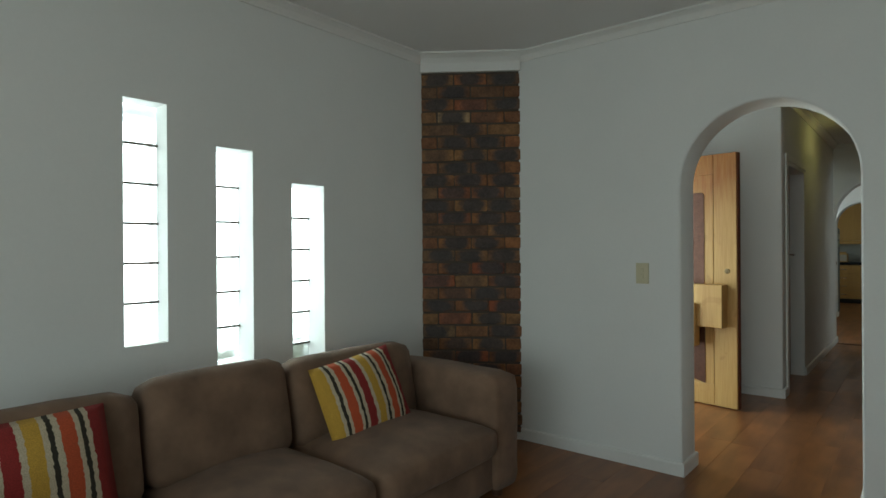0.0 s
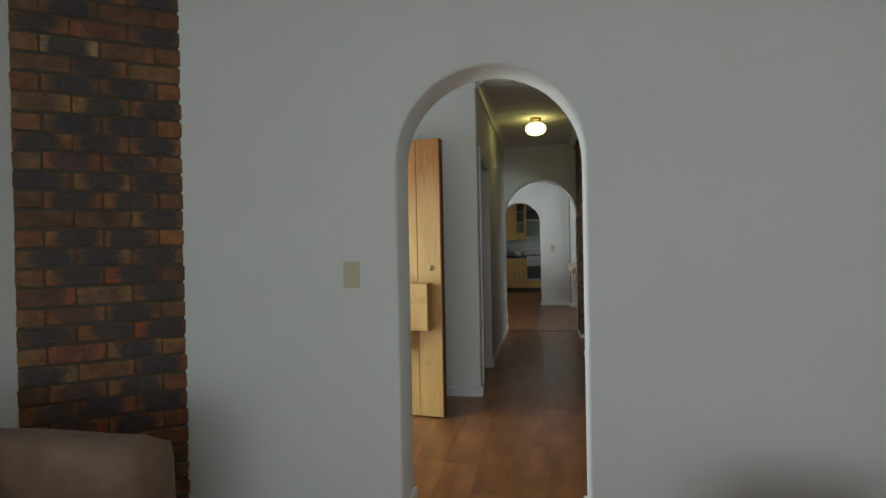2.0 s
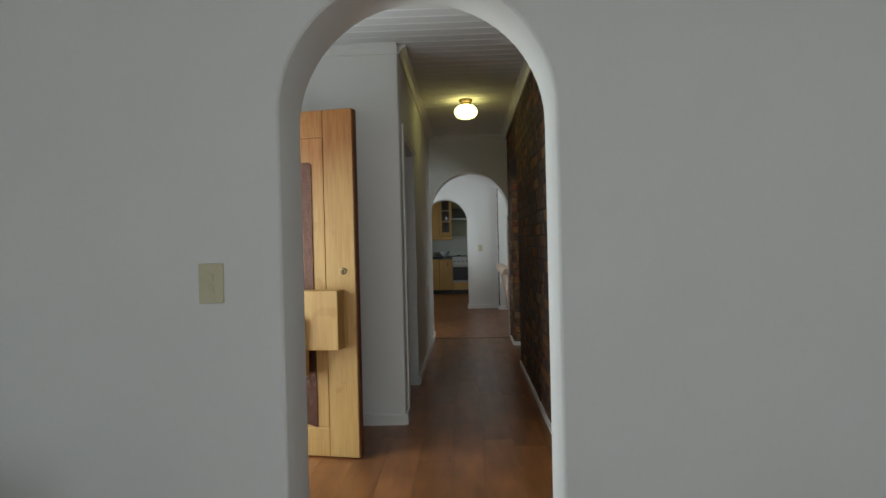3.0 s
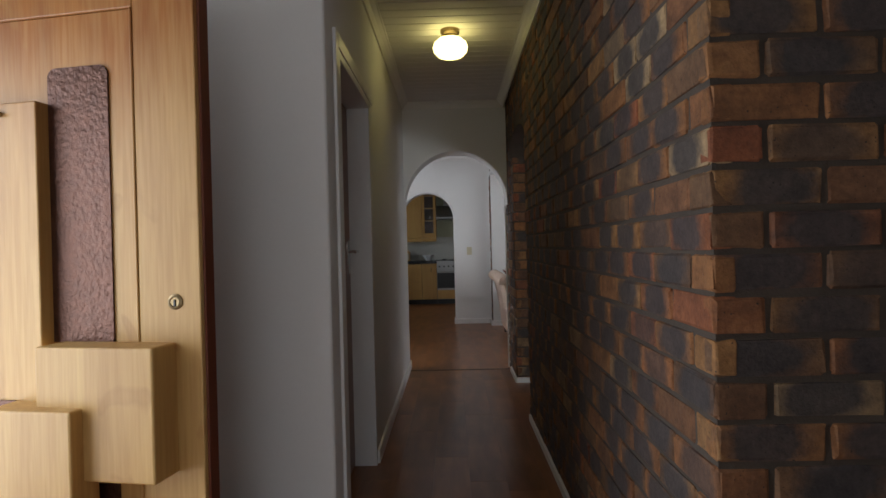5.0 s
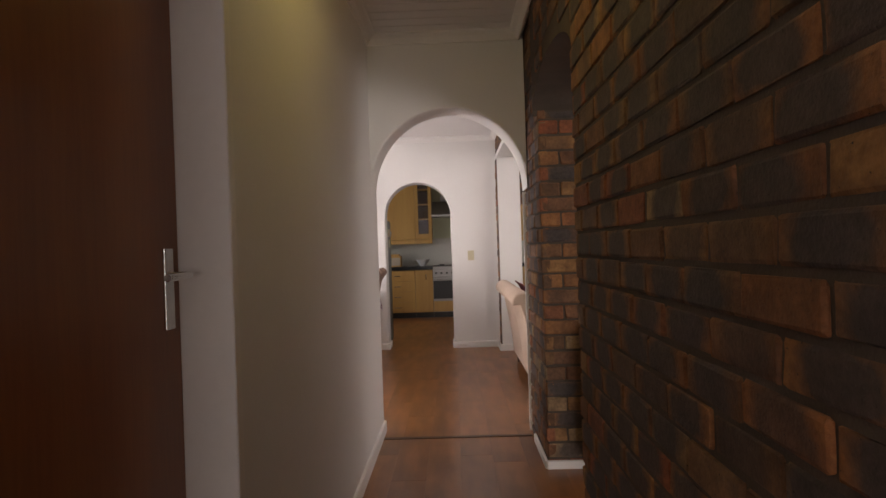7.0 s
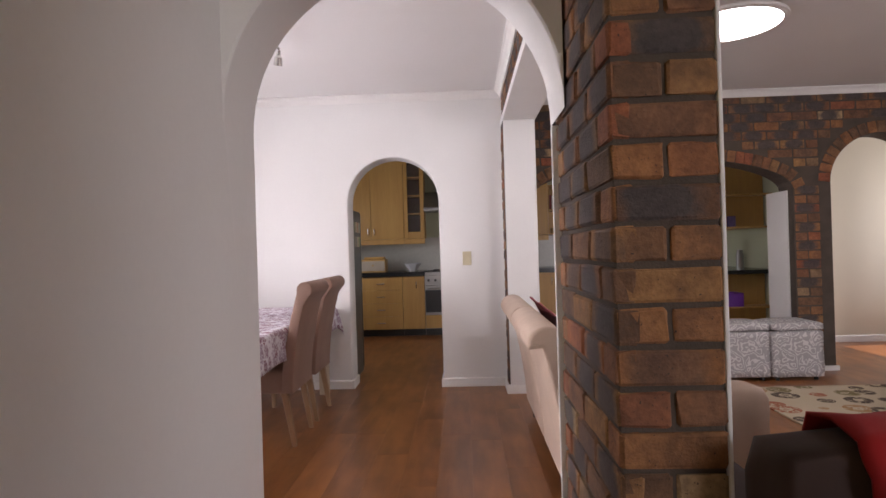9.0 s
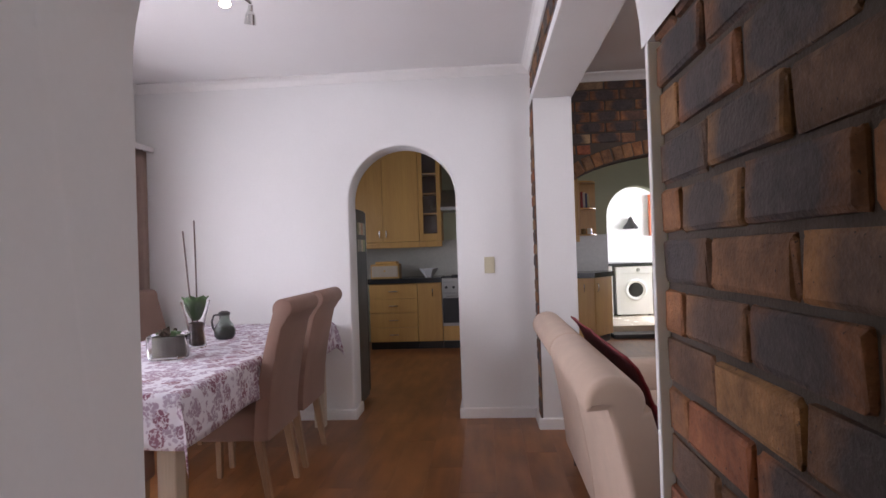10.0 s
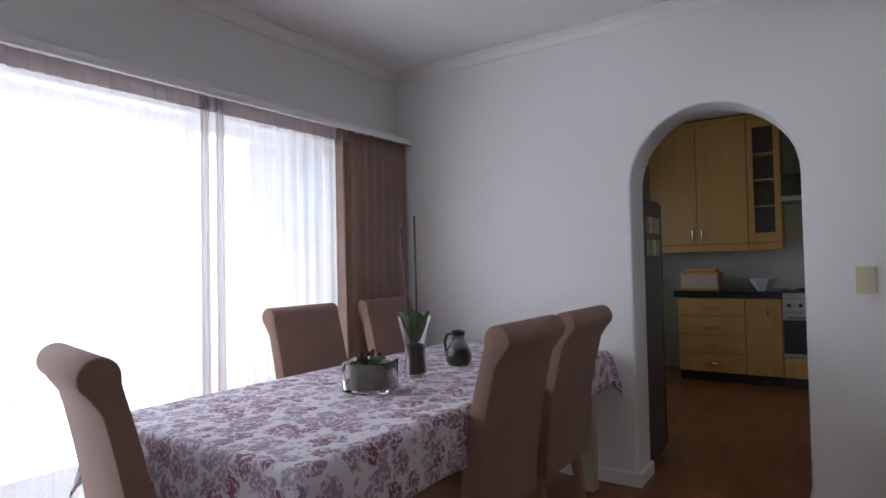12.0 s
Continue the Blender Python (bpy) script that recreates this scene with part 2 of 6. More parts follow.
def rug_pattern():
    m, nt, b = nodes_of("patterned_rug_pile", 0.95)
    vec, _ = coords(nt, (1, 1, 0))
    vor = node(nt, "ShaderNodeTexVoronoi", Scale=4.6, Randomness=0.5)
    nt.links.new(vec, vor.inputs["Vector"])
    sep = nt.nodes.new("ShaderNodeSeparateColor")
    nt.links.new(vor.outputs["Color"], sep.inputs["Color"])
    tint = ramp(nt, sep.outputs["Red"], [(0.0, (0.10, 0.07, 0.05)), (0.3, (0.38, 0.13, 0.07)), (0.6, (0.20, 0.16, 0.07)), (0.8, (0.40, 0.22, 0.10))], True)
    ring = ramp(nt, vor.outputs["Distance"], [(0.0, (0.7, 0.7, 0.7)), (0.12, (0, 0, 0)), (0.20, (1, 1, 1)), (0.46, (0, 0, 0))], True)
    frond = noise_of(nt, vec, 22, 3, 0.5, 1.5)
    ring = mix(nt, 1.0, ring, ramp(nt, frond, [(0.40, (0.1, 0.1, 0.1)), (0.46, (1, 1, 1))]), "MULTIPLY")
    col = mix(nt, ring, (0.55, 0.46, 0.33), tint)
    nt.links.new(col, b.inputs["Base Color"])
    bump(nt, b, noise_of(nt, vec, 500, 2), 0.6, 0.006)
    return m


def scroll_pattern():
    """Grey upholstery with pale woven scrolls."""
    m, nt, b = nodes_of("scroll_fabric", 0.85)
    vec, _ = coords(nt)
    vor = node(nt, "ShaderNodeTexVoronoi", Scale=7.5, Randomness=0.8)
    wob = node(nt, "ShaderNodeTexNoise", Scale=9.0, Detail=2.0)
    nt.links.new(vec, wob.inputs["Vector"])
    sh = nt.nodes.new("ShaderNodeVectorMath")
    sh.operation = "MULTIPLY_ADD"
    sh.inputs[1].default_value = (0.22, 0.22, 0.22)
    nt.links.new(wob.outputs["Color"], sh.inputs[0])
    nt.links.new(vec, sh.inputs[2])
    nt.links.new(sh.outputs[0], vor.inputs["Vector"])
    mul = nt.nodes.new("ShaderNodeMath")
    mul.operation = "MULTIPLY"
    mul.inputs[1].default_value = 26.0
    nt.links.new(vor.outputs["Distance"], mul.inputs[0])
    sn = nt.nodes.new("ShaderNodeMath")
    sn.operation = "SINE"
    nt.links.new(mul.outputs[0], sn.inputs[0])
    lines = ramp(nt, sn.outputs[0], [(0.35, (0, 0, 0)), (0.6, (1, 1, 1))])
    nt.links.new(mix(nt, lines, (0.36, 0.345, 0.345), (0.60, 0.58, 0.57)), b.inputs["Base Color"])
    bump(nt, b, noise_of(nt, vec, 600, 2), 0.2, 0.003)
    return m


def stripes(name, order):
    """Woven stripes across the local x of a cushion."""
    m, nt, b = nodes_of(name, 0.9)
    tc = nt.nodes.new("ShaderNodeTexCoord")
    wob = noise_of(nt, tc.outputs["Object"], 60, 3)
    sp = nt.nodes.new("ShaderNodeSeparateXYZ")
    nt.links.new(tc.outputs["Object"], sp.inputs[0])
    mr = node(nt, "ShaderNodeMapRange", **{"From Min": -0.25, "From Max": 0.25})
    nt.links.new(sp.outputs["X"], mr.inputs["Value"])
    add = nt.nodes.new("ShaderNodeMath")
    add.operation = "MULTIPLY_ADD"
    add.inputs[1].default_value = 0.03
    nt.links.new(wob, add.inputs[0])
    nt.links.new(mr.outputs[0], add.inputs[2])
    col = ramp(nt, add.outputs[0], [(sum(w for _, w in order[:i]) / sum(w for _, w in order) + 0.015 * (i > 0), c) for i, (c, _) in enumerate(order)], True)
    fine = noise_of(nt, tc.outputs["Object"], 300, 3)
    col = mix(nt, 0.5, col, mix(nt, 1.0, col, ramp(nt, fine, [(0.3, (0.5, 0.5, 0.5)), (0.7, (1.4, 1.4, 1.4))]), "MULTIPLY"))
    nt.links.new(col, b.inputs["Base Color"])
    bump(nt, b, fine, 0.5, 0.004)
    return m


def glass(name, c=(1, 1, 1), rough=0.0, wavy=0.0):
    m, nt, b = nodes_of(name, rough)
    b.inputs["Base Color"].default_value = (*c, 1)
    b.inputs["Transmission Weight"].default_value = 1.0
    b.inputs["IOR"].default_value = 1.45
    if wavy:
        vec, _ = coords(nt)
        bump(nt, b, noise_of(nt, vec, 40, 2), wavy, 0.01)
    return m


def glow(name, c, strength):
    m, nt, b = nodes_of(name, 0.4)
    b.inputs["Base Color"].default_value = (0.9, 0.9, 0.9, 1)
    b.inputs["Emission Color"].default_value = (*c, 1)
    b.inputs["Emission Strength"].default_value = strength
    return m


def sheer_material(name="sheer_voile", low=0.35, high=0.5, c=0.80, warm=0.965):
    m = bpy.data.materials.new(name)
    m.use_nodes = True
    nt = m.node_tree
    nt.nodes.clear()
    out = nt.nodes.new("ShaderNodeOutputMaterial")
    dif = node(nt, "ShaderNodeBsdfDiffuse", Color=(c, c * warm, c * warm * 0.98, 1))
    trl = node(nt, "ShaderNodeBsdfTranslucent", Color=(c * 1.06, c * 1.06 * warm, c * 1.05 * warm, 1))
    trp = node(nt, "ShaderNodeBsdfTransparent", Color=(1, 1, 1, 1))
    a, c = node(nt, "ShaderNodeMixShader", Fac=0.6), nt.nodes.new("ShaderNodeMixShader")
    vec, _ = coords(nt)
    threads = ramp(nt, noise_of(nt, vec, 260, 2), [(0.3, (low, low, low)), (0.7, (high, high, high))])
    nt.links.new(dif.outputs[0], a.inputs[1])
    nt.links.new(trl.outputs[0], a.inputs[2])
    nt.links.new(threads, c.inputs[0])
    nt.links.new(a.outputs[0], c.inputs[1])
    nt.links.new(trp.outputs[0], c.inputs[2])
    nt.links.new(c.outputs[0], out.inputs[0])
    return m


PAINT = plain("white_wall_paint", (0.77, 0.77, 0.755), 0.75, var=0.03, scale=1.3, fine=60, relief=0.03, speck=0.05)
CREAM = plain("cream_wall_paint", (0.68, 0.62, 0.50), 0.75, var=0.03, scale=1.3, fine=60, relief=0.03, speck=0.05)
GREEN = plain("pale_green_paint", (0.52, 0.56, 0.40), 0.7, var=0.03, scale=1.3, fine=60, relief=0.03, speck=0.05)
CEIL = plain("ceiling_paint", (0.76, 0.75, 0.74), 0.85, var=0.03, scale=1.0, fine=90, relief=0.15, speck=0.05)
TRIM = plain("white_gloss_trim", (0.79, 0.78, 0.76), 0.4, var=0.03, scale=3, fine=40, relief=0.04, speck=0.08)
MORTAR = plain("grey_brown_mortar", (0.085, 0.066, 0.052), 0.95, var=0.25, scale=9, fine=160, relief=0.6)
BRICK = brick_material("facing_brick", False)
BRICK_FAR = brick_material("facing_brick_joined", True)
PLANK = plank_material("laminate_plank", True)
PLANK_BED = plain("floor_underlay", (0.05, 0.028, 0.016), 0.8)
DOOR_WOOD = glare_washed_wood("varnished_door_timber")
DOOR_EDGE = wood("red_door_edge", (0.20, 0.055, 0.025), (0.10, 0.028, 0.015), "z", 8.0, 0.4)
INNER_DOOR = wood("brown_veneer_door", (0.30, 0.112, 0.040), (0.20, 0.068, 0.026), "z", 7.0, 0.35)
DARK_WOOD = wood("dark_stained_frame", (0.10, 0.045, 0.022), (0.05, 0.022, 0.012), "z", 9.0, 0.4)
BEECH = wood("beech_cabinet", (0.61, 0.365, 0.115), (0.49, 0.265, 0.078), "z", 5.0, 0.38)
LEGWOOD = wood("oak_chair_leg", (0.36, 0.22, 0.12), (0.22, 0.125, 0.065), "z", 12, 0.45)
SUEDE = fabric("brown_microsuede", (0.185, 0.112, 0.072), 0.36, sheen=0.08)
TAUPE = fabric("taupe_chair_fabric", (0.27, 0.166, 0.126), 0.10)
BEIGE = fabric("beige_sofa_fabric", (0.53, 0.40, 0.31), 0.08)
CURTAIN = fabric("mushroom_curtain_cloth", (0.50, 0.375, 0.315), 0.10, thin=0.45)
RED = fabric("dark_red_throw", (0.16, 0.008, 0.012), 0.2, sheen=0.02)
BRIGHT_RED = fabric("bright_red_fabric", (0.36, 0.008, 0.008), 0.15, sheen=0.02)
DARK_SOFA = fabric("dark_brown_sofa_fabric", (0.055, 0.032, 0.028), 0.2)
SHEER = sheer_material()
SHEER_FOLD = sheer_material("gathered_voile", 0.05, 0.12, 0.52, 0.90)
COTTON = cloth_pattern()
RUG = rug_pattern()
SCROLL = scroll_pattern()
GRANITE = plain("black_granite", (0.025, 0.025, 0.024), 0.18, var=0.5, scale=60, fine=400, relief=0.0)
STEEL = plain("brushed_steel", (0.36, 0.36, 0.35), 0.36, 1.0, 0.1, 8, 200, 0.05, (0.05, 1, 1))
CHROME = plain("chrome", (0.7, 0.7, 0.68), 0.15, 1.0, 0.05)
BRASS = plain("aged_brass", (0.30, 0.22, 0.12), 0.4, 1.0, 0.3, 30)
BLACK = plain("black_plastic", (0.02, 0.02, 0.02), 0.35, relief=0.02)
WHITE_PLASTIC = plain("white_enamel", (0.8, 0.8, 0.79), 0.25, var=0.03, relief=0.0)
IVORY = plain("ivory_plastic", (0.60, 0.55, 0.38), 0.4, var=0.04, relief=0.0)
CLEAR = glass("clear_glass")
BLOCK_GLASS = glass("ribbed_glass", (0.96, 0.99, 0.99), 0.35, 0.4)
HAMMERED = plain("hammered_copper", (0.10, 0.045, 0.030), 0.38, 0.6, 0.3, 30, 70, 1.0)
LAMP_GLASS = glow("lit_lamp_glass", (1.0, 0.86, 0.30), 5.2)
SPOT_GLOW = glow("lit_spot_lamp", (1.0, 0.9, 0.7), 40.0)
SKYLIGHT = glow("skylight_diffuser", (0.95, 0.98, 1.0), 12.0)
LEAF = plain("orchid_leaf", (0.06, 0.13, 0.04), 0.4, var=0.3, scale=20)
BARK = plain("dark_potting_bark", (0.05, 0.030, 0.018), 0.9, var=0.5, scale=60)
STEM = plain("orchid_stick", (0.10, 0.06, 0.05), 0.6)
STONE_GREEN = plain("grey_green_pot", (0.125, 0.12, 0.08), 0.5, var=0.3, scale=30)

# ---- mesh helpers ----
def part(name, bm, material, parent=None, label=""):
    """Links a bmesh as one mesh object under a thing or a part."""
    me = bpy.data.meshes.new(name)
    bm.to_mesh(me)
    bm.free()
    for mt in material if isinstance(material, (list, tuple)) else [material]:
        me.materials.append(mt)
    ob = new(name, me)
    if parent:
        ob.parent = parent
    if label:
        tagged(ob, label)
    return ob


def thing(name, m, label, category, group="", kind=""):
    ob = new(name)
    ob.matrix_world = m
    ob.empty_display_size = 0.1
    return tagged(ob, label, category, group, kind)


def soften(ob, angle=40):
    for p in ob.data.polygons:
        p.use_smooth = True
    ob.data.set_sharp_from_angle(angle=radians(angle))
    return ob


def add_box(bm, x0, x1, y0, y1, z0, z1, bevel=0.0, seg=2, m=None):
    vs = bmesh.ops.create_cube(bm, size=1.0)["verts"]
    bmesh.ops.transform(bm, verts=vs, matrix=Matrix.Translation(((x0 + x1) / 2, (y0 + y1) / 2, (z0 + z1) / 2)) @ Matrix.Diagonal((x1 - x0, y1 - y0, z1 - z0, 1)))
    if bevel:
        es = list({e for v in vs for e in v.link_edges})
        r = bmesh.ops.bevel(bm, geom=es, offset=bevel, segments=seg, profile=0.5, affect="EDGES")
        vs = list({v for f in r["faces"] for v in f.verts})
    if m is not None:
        bmesh.ops.transform(bm, verts=vs, matrix=m)
    return vs


def box(x0, x1, y0, y1, z0, z1, bevel=0.0, seg=2, m=None):
    bm = bmesh.new()
    add_box(bm, x0, x1, y0, y1, z0, z1, bevel, seg, m)
    return bm


def add_prism(bm, outline, axis, a, b):
    """An outline in the two other axes, in their order, drawn out along axis from a to b."""
    def place(u, v, w):
        return {"x": (w, u, v), "y": (u, w, v), "z": (u, v, w)}[axis]
    lo = [bm.verts.new(place(u, v, a)) for u, v in outline]
    hi = [bm.verts.new(place(u, v, b)) for u, v in outline]
    n = len(outline)
    bm.faces.new(lo)
    bm.faces.new(hi[::-1])
    for i in range(n):
        bm.faces.new((lo[i], hi[i], hi[(i + 1) % n], lo[(i + 1) % n]))
    bmesh.ops.recalc_face_normals(bm, faces=bm.faces)
    return lo, hi


def prism(outline, axis, a, b):
    bm = bmesh.new()
    add_prism(bm, outline, axis, a, b)
    return bm


def add_lathe(bm, profile, seg=24, at=(0, 0, 0), m=None):
    """Turns (radius, height) pairs about z."""
    rings = []
    for r, z in profile:
        if r < 1e-5:
            rings.append([bm.verts.new((0, 0, z))])
        else:
            rings.append([bm.verts.new((r * math.cos(2 * math.pi * i / seg), r * math.sin(2 * math.pi * i / seg), z)) for i in range(seg)])
    for p, q in zip(rings, rings[1:]):
        for i in range(seg):
            j = (i + 1) % seg
            if len(p) == 1 and len(q) > 1:
                bm.faces.new((p[0], q[i], q[j]))
            elif len(q) == 1 and len(p) > 1:
                bm.faces.new((p[i], p[j], q[0]))
            elif len(p) > 1:
                bm.faces.new((p[i], p[j], q[j], q[i]))
    vs = [v for r in rings for v in r]
    bmesh.ops.transform(bm, verts=vs, matrix=Matrix.Translation(at) @ (m or Matrix()))
    bmesh.ops.recalc_face_normals(bm, faces=bm.faces)
    return vs


def lathe(profile, seg=24, at=(0, 0, 0), m=None):
    bm = bmesh.new()
    add_lathe(bm, profile, seg, at, m)
    return bm


def add_tube(bm, path, radius, seg=8):
    """A round bar along a path of points; radius may be one per point."""
    pts = [Vector(p) for p in path]
    rad = radius if isinstance(radius, (list, tuple)) else [radius] * len(pts)
    rings = []
    for i, p in enumerate(pts):
        d = (pts[min(i + 1, len(pts) - 1)] - pts[max(i - 1, 0)]).normalized()
        s = d.orthogonal().normalized() if not rings else (side - d * side.dot(d)).normalized()
        side, up = s, d.cross(s)
        rings.append([bm.verts.new(p + rad[i] * (s * math.cos(2 * math.pi * k / seg) + up * math.sin(2 * math.pi * k / seg))) for k in range(seg)])
    for p, q in zip(rings, rings[1:]):
        for k in range(seg):
            bm.faces.new((p[k], p[(k + 1) % seg], q[(k + 1) % seg], q[k]))
    bm.faces.new(rings[0][::-1])
    bm.faces.new(rings[-1])
    bmesh.ops.recalc_face_normals(bm, faces=bm.faces)


def tube(path, radius, seg=8):
    bm = bmesh.new()
    add_tube(bm, path, radius, seg)
    return bm


def arc(cx, cz, r, a0, a1, n, rz=None):
    return [(cx + r * math.cos(radians(a0 + (a1 - a0) * i / n)), cz + (rz or r) * math.sin(radians(a0 + (a1 - a0) * i / n))) for i in range(n + 1)]


def arched(x0, x1, top, openings):
    """The outline of a wall from x0 to x1 with arched openings (left, right, springing, rise) that reach the floor."""
    pts = [(x0, 0.0)]
    for l, r, spring, rise in openings:
        pts += [(l, 0.0), *arc((l + r) / 2, spring, (r - l) / 2, 180, 0, 28, rise), (r, 0.0)]
    return pts + [(x1, 0.0), (x1, top), (x0, top)]


def arched_wall(name, x0, x1, top, openings, y0, y1, material, label, axis="y"):
    bm = prism(arched(x0, x1, top, openings), axis, y0, y1)
    rim = []
    for e in bm.edges:
        flat = abs(e.verts[0].co.y - e.verts[1].co.y) < 1e-6 and len(e.link_faces) == 2
        xs = [v.co.x for v in e.verts]
        inside = any(l - 1e-4 <= xs[0] <= r + 1e-4 and l - 1e-4 <= xs[1] <= r + 1e-4 for l, r, _, _ in openings)
        if flat and inside and max(v.co.z for v in e.verts) < top - 0.01 and (abs(xs[0] - xs[1]) > 1e-5 or min(v.co.z for v in e.verts) > -1):
            if not all(abs(v.co.z) < 1e-5 for v in e.verts):
                rim.append(e)
    bmesh.ops.bevel(bm, geom=rim, offset=0.018, segments=3, profile=0.5, affect="EDGES")
    ob = part(name, bm, material)
    soften(ob, 25)
    return tagged(ob, label, "wall", kind="structure")

# ---- large structure ----
TOP = 2.61           # ceiling height
LIV_N0, LIV_N1 = 3.715, 3.965   # wall between living room and hall
HALL_N = 5.985       # north wall of the hall
COR_W = -1.157       # west side of the corridor
BRK_W = -0.185       # brick side of the corridor
ARCH2_0, ARCH2_1 = 9.50, 9.77
DIN_N0, DIN_N1 = 13.03, 13.28
WIN_X = -3.15        # window wall of the dining room
LOUNGE_N = 13.35     # brick wall of the lounge
KIT_N = 16.92


def solid(name, label, category, material, *boxes, bevel=0.0):
    bm = bmesh.new()
    for b in boxes:
        add_box(bm, *b, bevel)
    return tagged(part(name, bm, material), label, category, kind="structure")


solid("ground", "bare garden ground around the house", "ground", plain("garden_ground", (0.16, 0.19, 0.08), 0.95, var=0.3, scale=0.8), (-400, 400, -400, 400, -0.32, -0.12))
floor = solid("floor", "brown wood laminate plank floor", "floor", PLANK_BED, (-3.4, 5.6, -2.7, 19.5, -0.12, -0.008))

# living room
WIN3 = ((1.385, 1.575, 0.875), (1.815, 2.015, 0.715), (2.255, 2.475, 0.570))
bands, last = [], -2.6
for a, b, z in WIN3:
    bands += [(-3.1, -2.874, last, a, 0, TOP), (-3.1, -2.874, a, b, 0, z), (-3.1, -2.874, a, b, z + 1.085, TOP)]
    last = b
bands.append((-3.1, -2.874, last, 3.6, 0, TOP))
solid("wall_living_west", "white plastered wall with three narrow glass block windows", "wall", PAINT, *bands)
# the window is added out of view to let daylight in
solid("wall_living_south", "white plastered wall with a wide unseen window added for daylight", "wall", PAINT,
      (-3.1, -1.8, -2.6, -2.4, 0, TOP), (1.3, 2.1, -2.6, -2.4, 0, TOP), (-1.8, 1.3, -2.6, -2.4, 0, 0.3), (-1.8, 1.3, -2.6, -2.4, 2.1, TOP))
solid("wall_living_east", "white plastered wall", "wall", PAINT, (1.9, 2.1, -2.4, 5.02, 0, TOP))
arched_wall("wall_arch_living", -2.45, 1.9, TOP, [(-1.278, -0.447, 1.64, 0.415)], LIV_N0, LIV_N1, PAINT, "white plastered wall with a round-headed archway")

# hall and corridor
solid("wall_hall_west", "white plastered wall with the front doorway", "wall", PAINT, (-2.68, -2.45, 3.965, 4.05, 0, TOP), (-2.68, -2.45, 5.58, 6.2, 0, TOP), (-2.68, -2.45, 4.05, 5.58, 2.13, TOP))
bm = prism([(-2.45, HALL_N), (COR_W, HALL_N), (COR_W, 6.19), (COR_W - 0.2, 6.19), (COR_W - 0.2, HALL_N + 0.2), (-2.45, HALL_N + 0.2)], "z", 0, TOP)
corner = [e for e in bm.edges if all(abs(v.co.x - COR_W) < 1e-5 and abs(v.co.y - HALL_N) < 1e-5 for v in e.verts)]
bmesh.ops.bevel(bm, geom=corner, offset=0.015, segments=3, profile=0.5, affect="EDGES")
soften(tagged(part("wall_hall_north", bm, PAINT), "white plastered wall behind the open front door", "wall", kind="structure"), 25)
bm = bmesh.new()
add_prism(bm, [(COR_W, 7.14), (COR_W, ARCH2_0), (COR_W - 0.22, ARCH2_0), (COR_W - 0.22, 7.14)], "z", 0, TOP)
add_box(bm, COR_W - 0.2, COR_W, 6.19, 7.14, 2.04, TOP)
tagged(part("wall_corridor_west", bm, PAINT), "white plastered corridor wall beside a brown door", "wall", kind="structure")
solid("wall_room_behind_door", "white plastered wall behind the corridor door", "wall", PAINT, (-1.7, -1.62, 6.2, 9.5, 0, TOP))
bm = prism([(-3.15, 0), (COR_W, 0), *arc((COR_W - 0.161) / 2, 1.61, (-0.161 - COR_W) / 2, 180, 0, 32, 0.525), (-0.161, TOP), (-3.15, TOP)], "y", ARCH2_0, ARCH2_1)
rim = [e for e in bm.edges if abs(e.verts[0].co.y - e.verts[1].co.y) < 1e-6 and all(-1.2 < v.co.x < -0.17 and v.co.z < 2.3 for v in e.verts) and any(v.co.z > 0.01 for v in e.verts) and (e.verts[0].co.y > 9.6 or min(v.co.z for v in e.verts) > 1.6)]
bmesh.ops.bevel(bm, geom=rim, offset=0.018, segments=3, profile=0.5, affect="EDGES")
soften(tagged(part("wall_arch_dining", bm, PAINT), "white plastered wall with an archway across the corridor", "wall", kind="structure"), 25)

# dining room
arched_wall("wall_arch_kitchen", -3.15, -0.05, TOP, [(-1.487, -0.676, 1.65, 0.405)], DIN_N0, DIN_N1, PAINT, "white plastered wall with a round archway to the kitchen")
solid("wall_dining_window", "white plastered wall above and beside a wide window", "wall", PAINT,
      (WIN_X - 0.23, WIN_X, 9.5, 9.62, 0, TOP), (WIN_X - 0.23, WIN_X, 12.52, 13.03, 0, TOP), (WIN_X - 0.23, WIN_X, 9.62, 12.52, 2.02, TOP), (WIN_X - 0.23, WIN_X, 9.62, 12.52, 0, 0.12))
solid("beam", "white plastered beam across the wide opening", "beam", PAINT, (-0.11, 0.172, 9.70, 13.03, 2.29, 2.345), bevel=0.006)
solid("column", "white plastered pier at the end of the wide opening", "column", PAINT, (-0.104, 0.160, 12.73, 13.03, 0, 2.288), bevel=0.006)

# lounge
# unseen opening, added so the passage lamp can brighten the passage
solid("wall_lounge_east", "white plastered wall with an unseen window added for light", "wall", PAINT, (5.2, 5.4, 4.8, 13.8, 0, TOP), (5.2, 5.4, 14.6, 17.2, 0, TOP), (5.2, 5.4, 13.8, 14.6, 0, 0.8), (5.2, 5.4, 13.8, 14.6, 2.1, TOP))
solid("wall_passage", "cream plastered wall seen through the brick archway", "wall", CREAM, (2.96, 5.2, 14.87, 15.0, 0, TOP))
# unseen opening, placed where its lamp lights the pier and brick wall
solid("wall_lounge_south", "white plastered wall with an unseen window added for light", "wall", PAINT, (1.9, 2.6, 4.82, 5.02, 0, TOP), (4.8, 5.2, 4.82, 5.02, 0, TOP), (2.6, 4.8, 4.82, 5.02, 0, 0.8), (2.6, 4.8, 4.82, 5.02, 2.1, TOP))

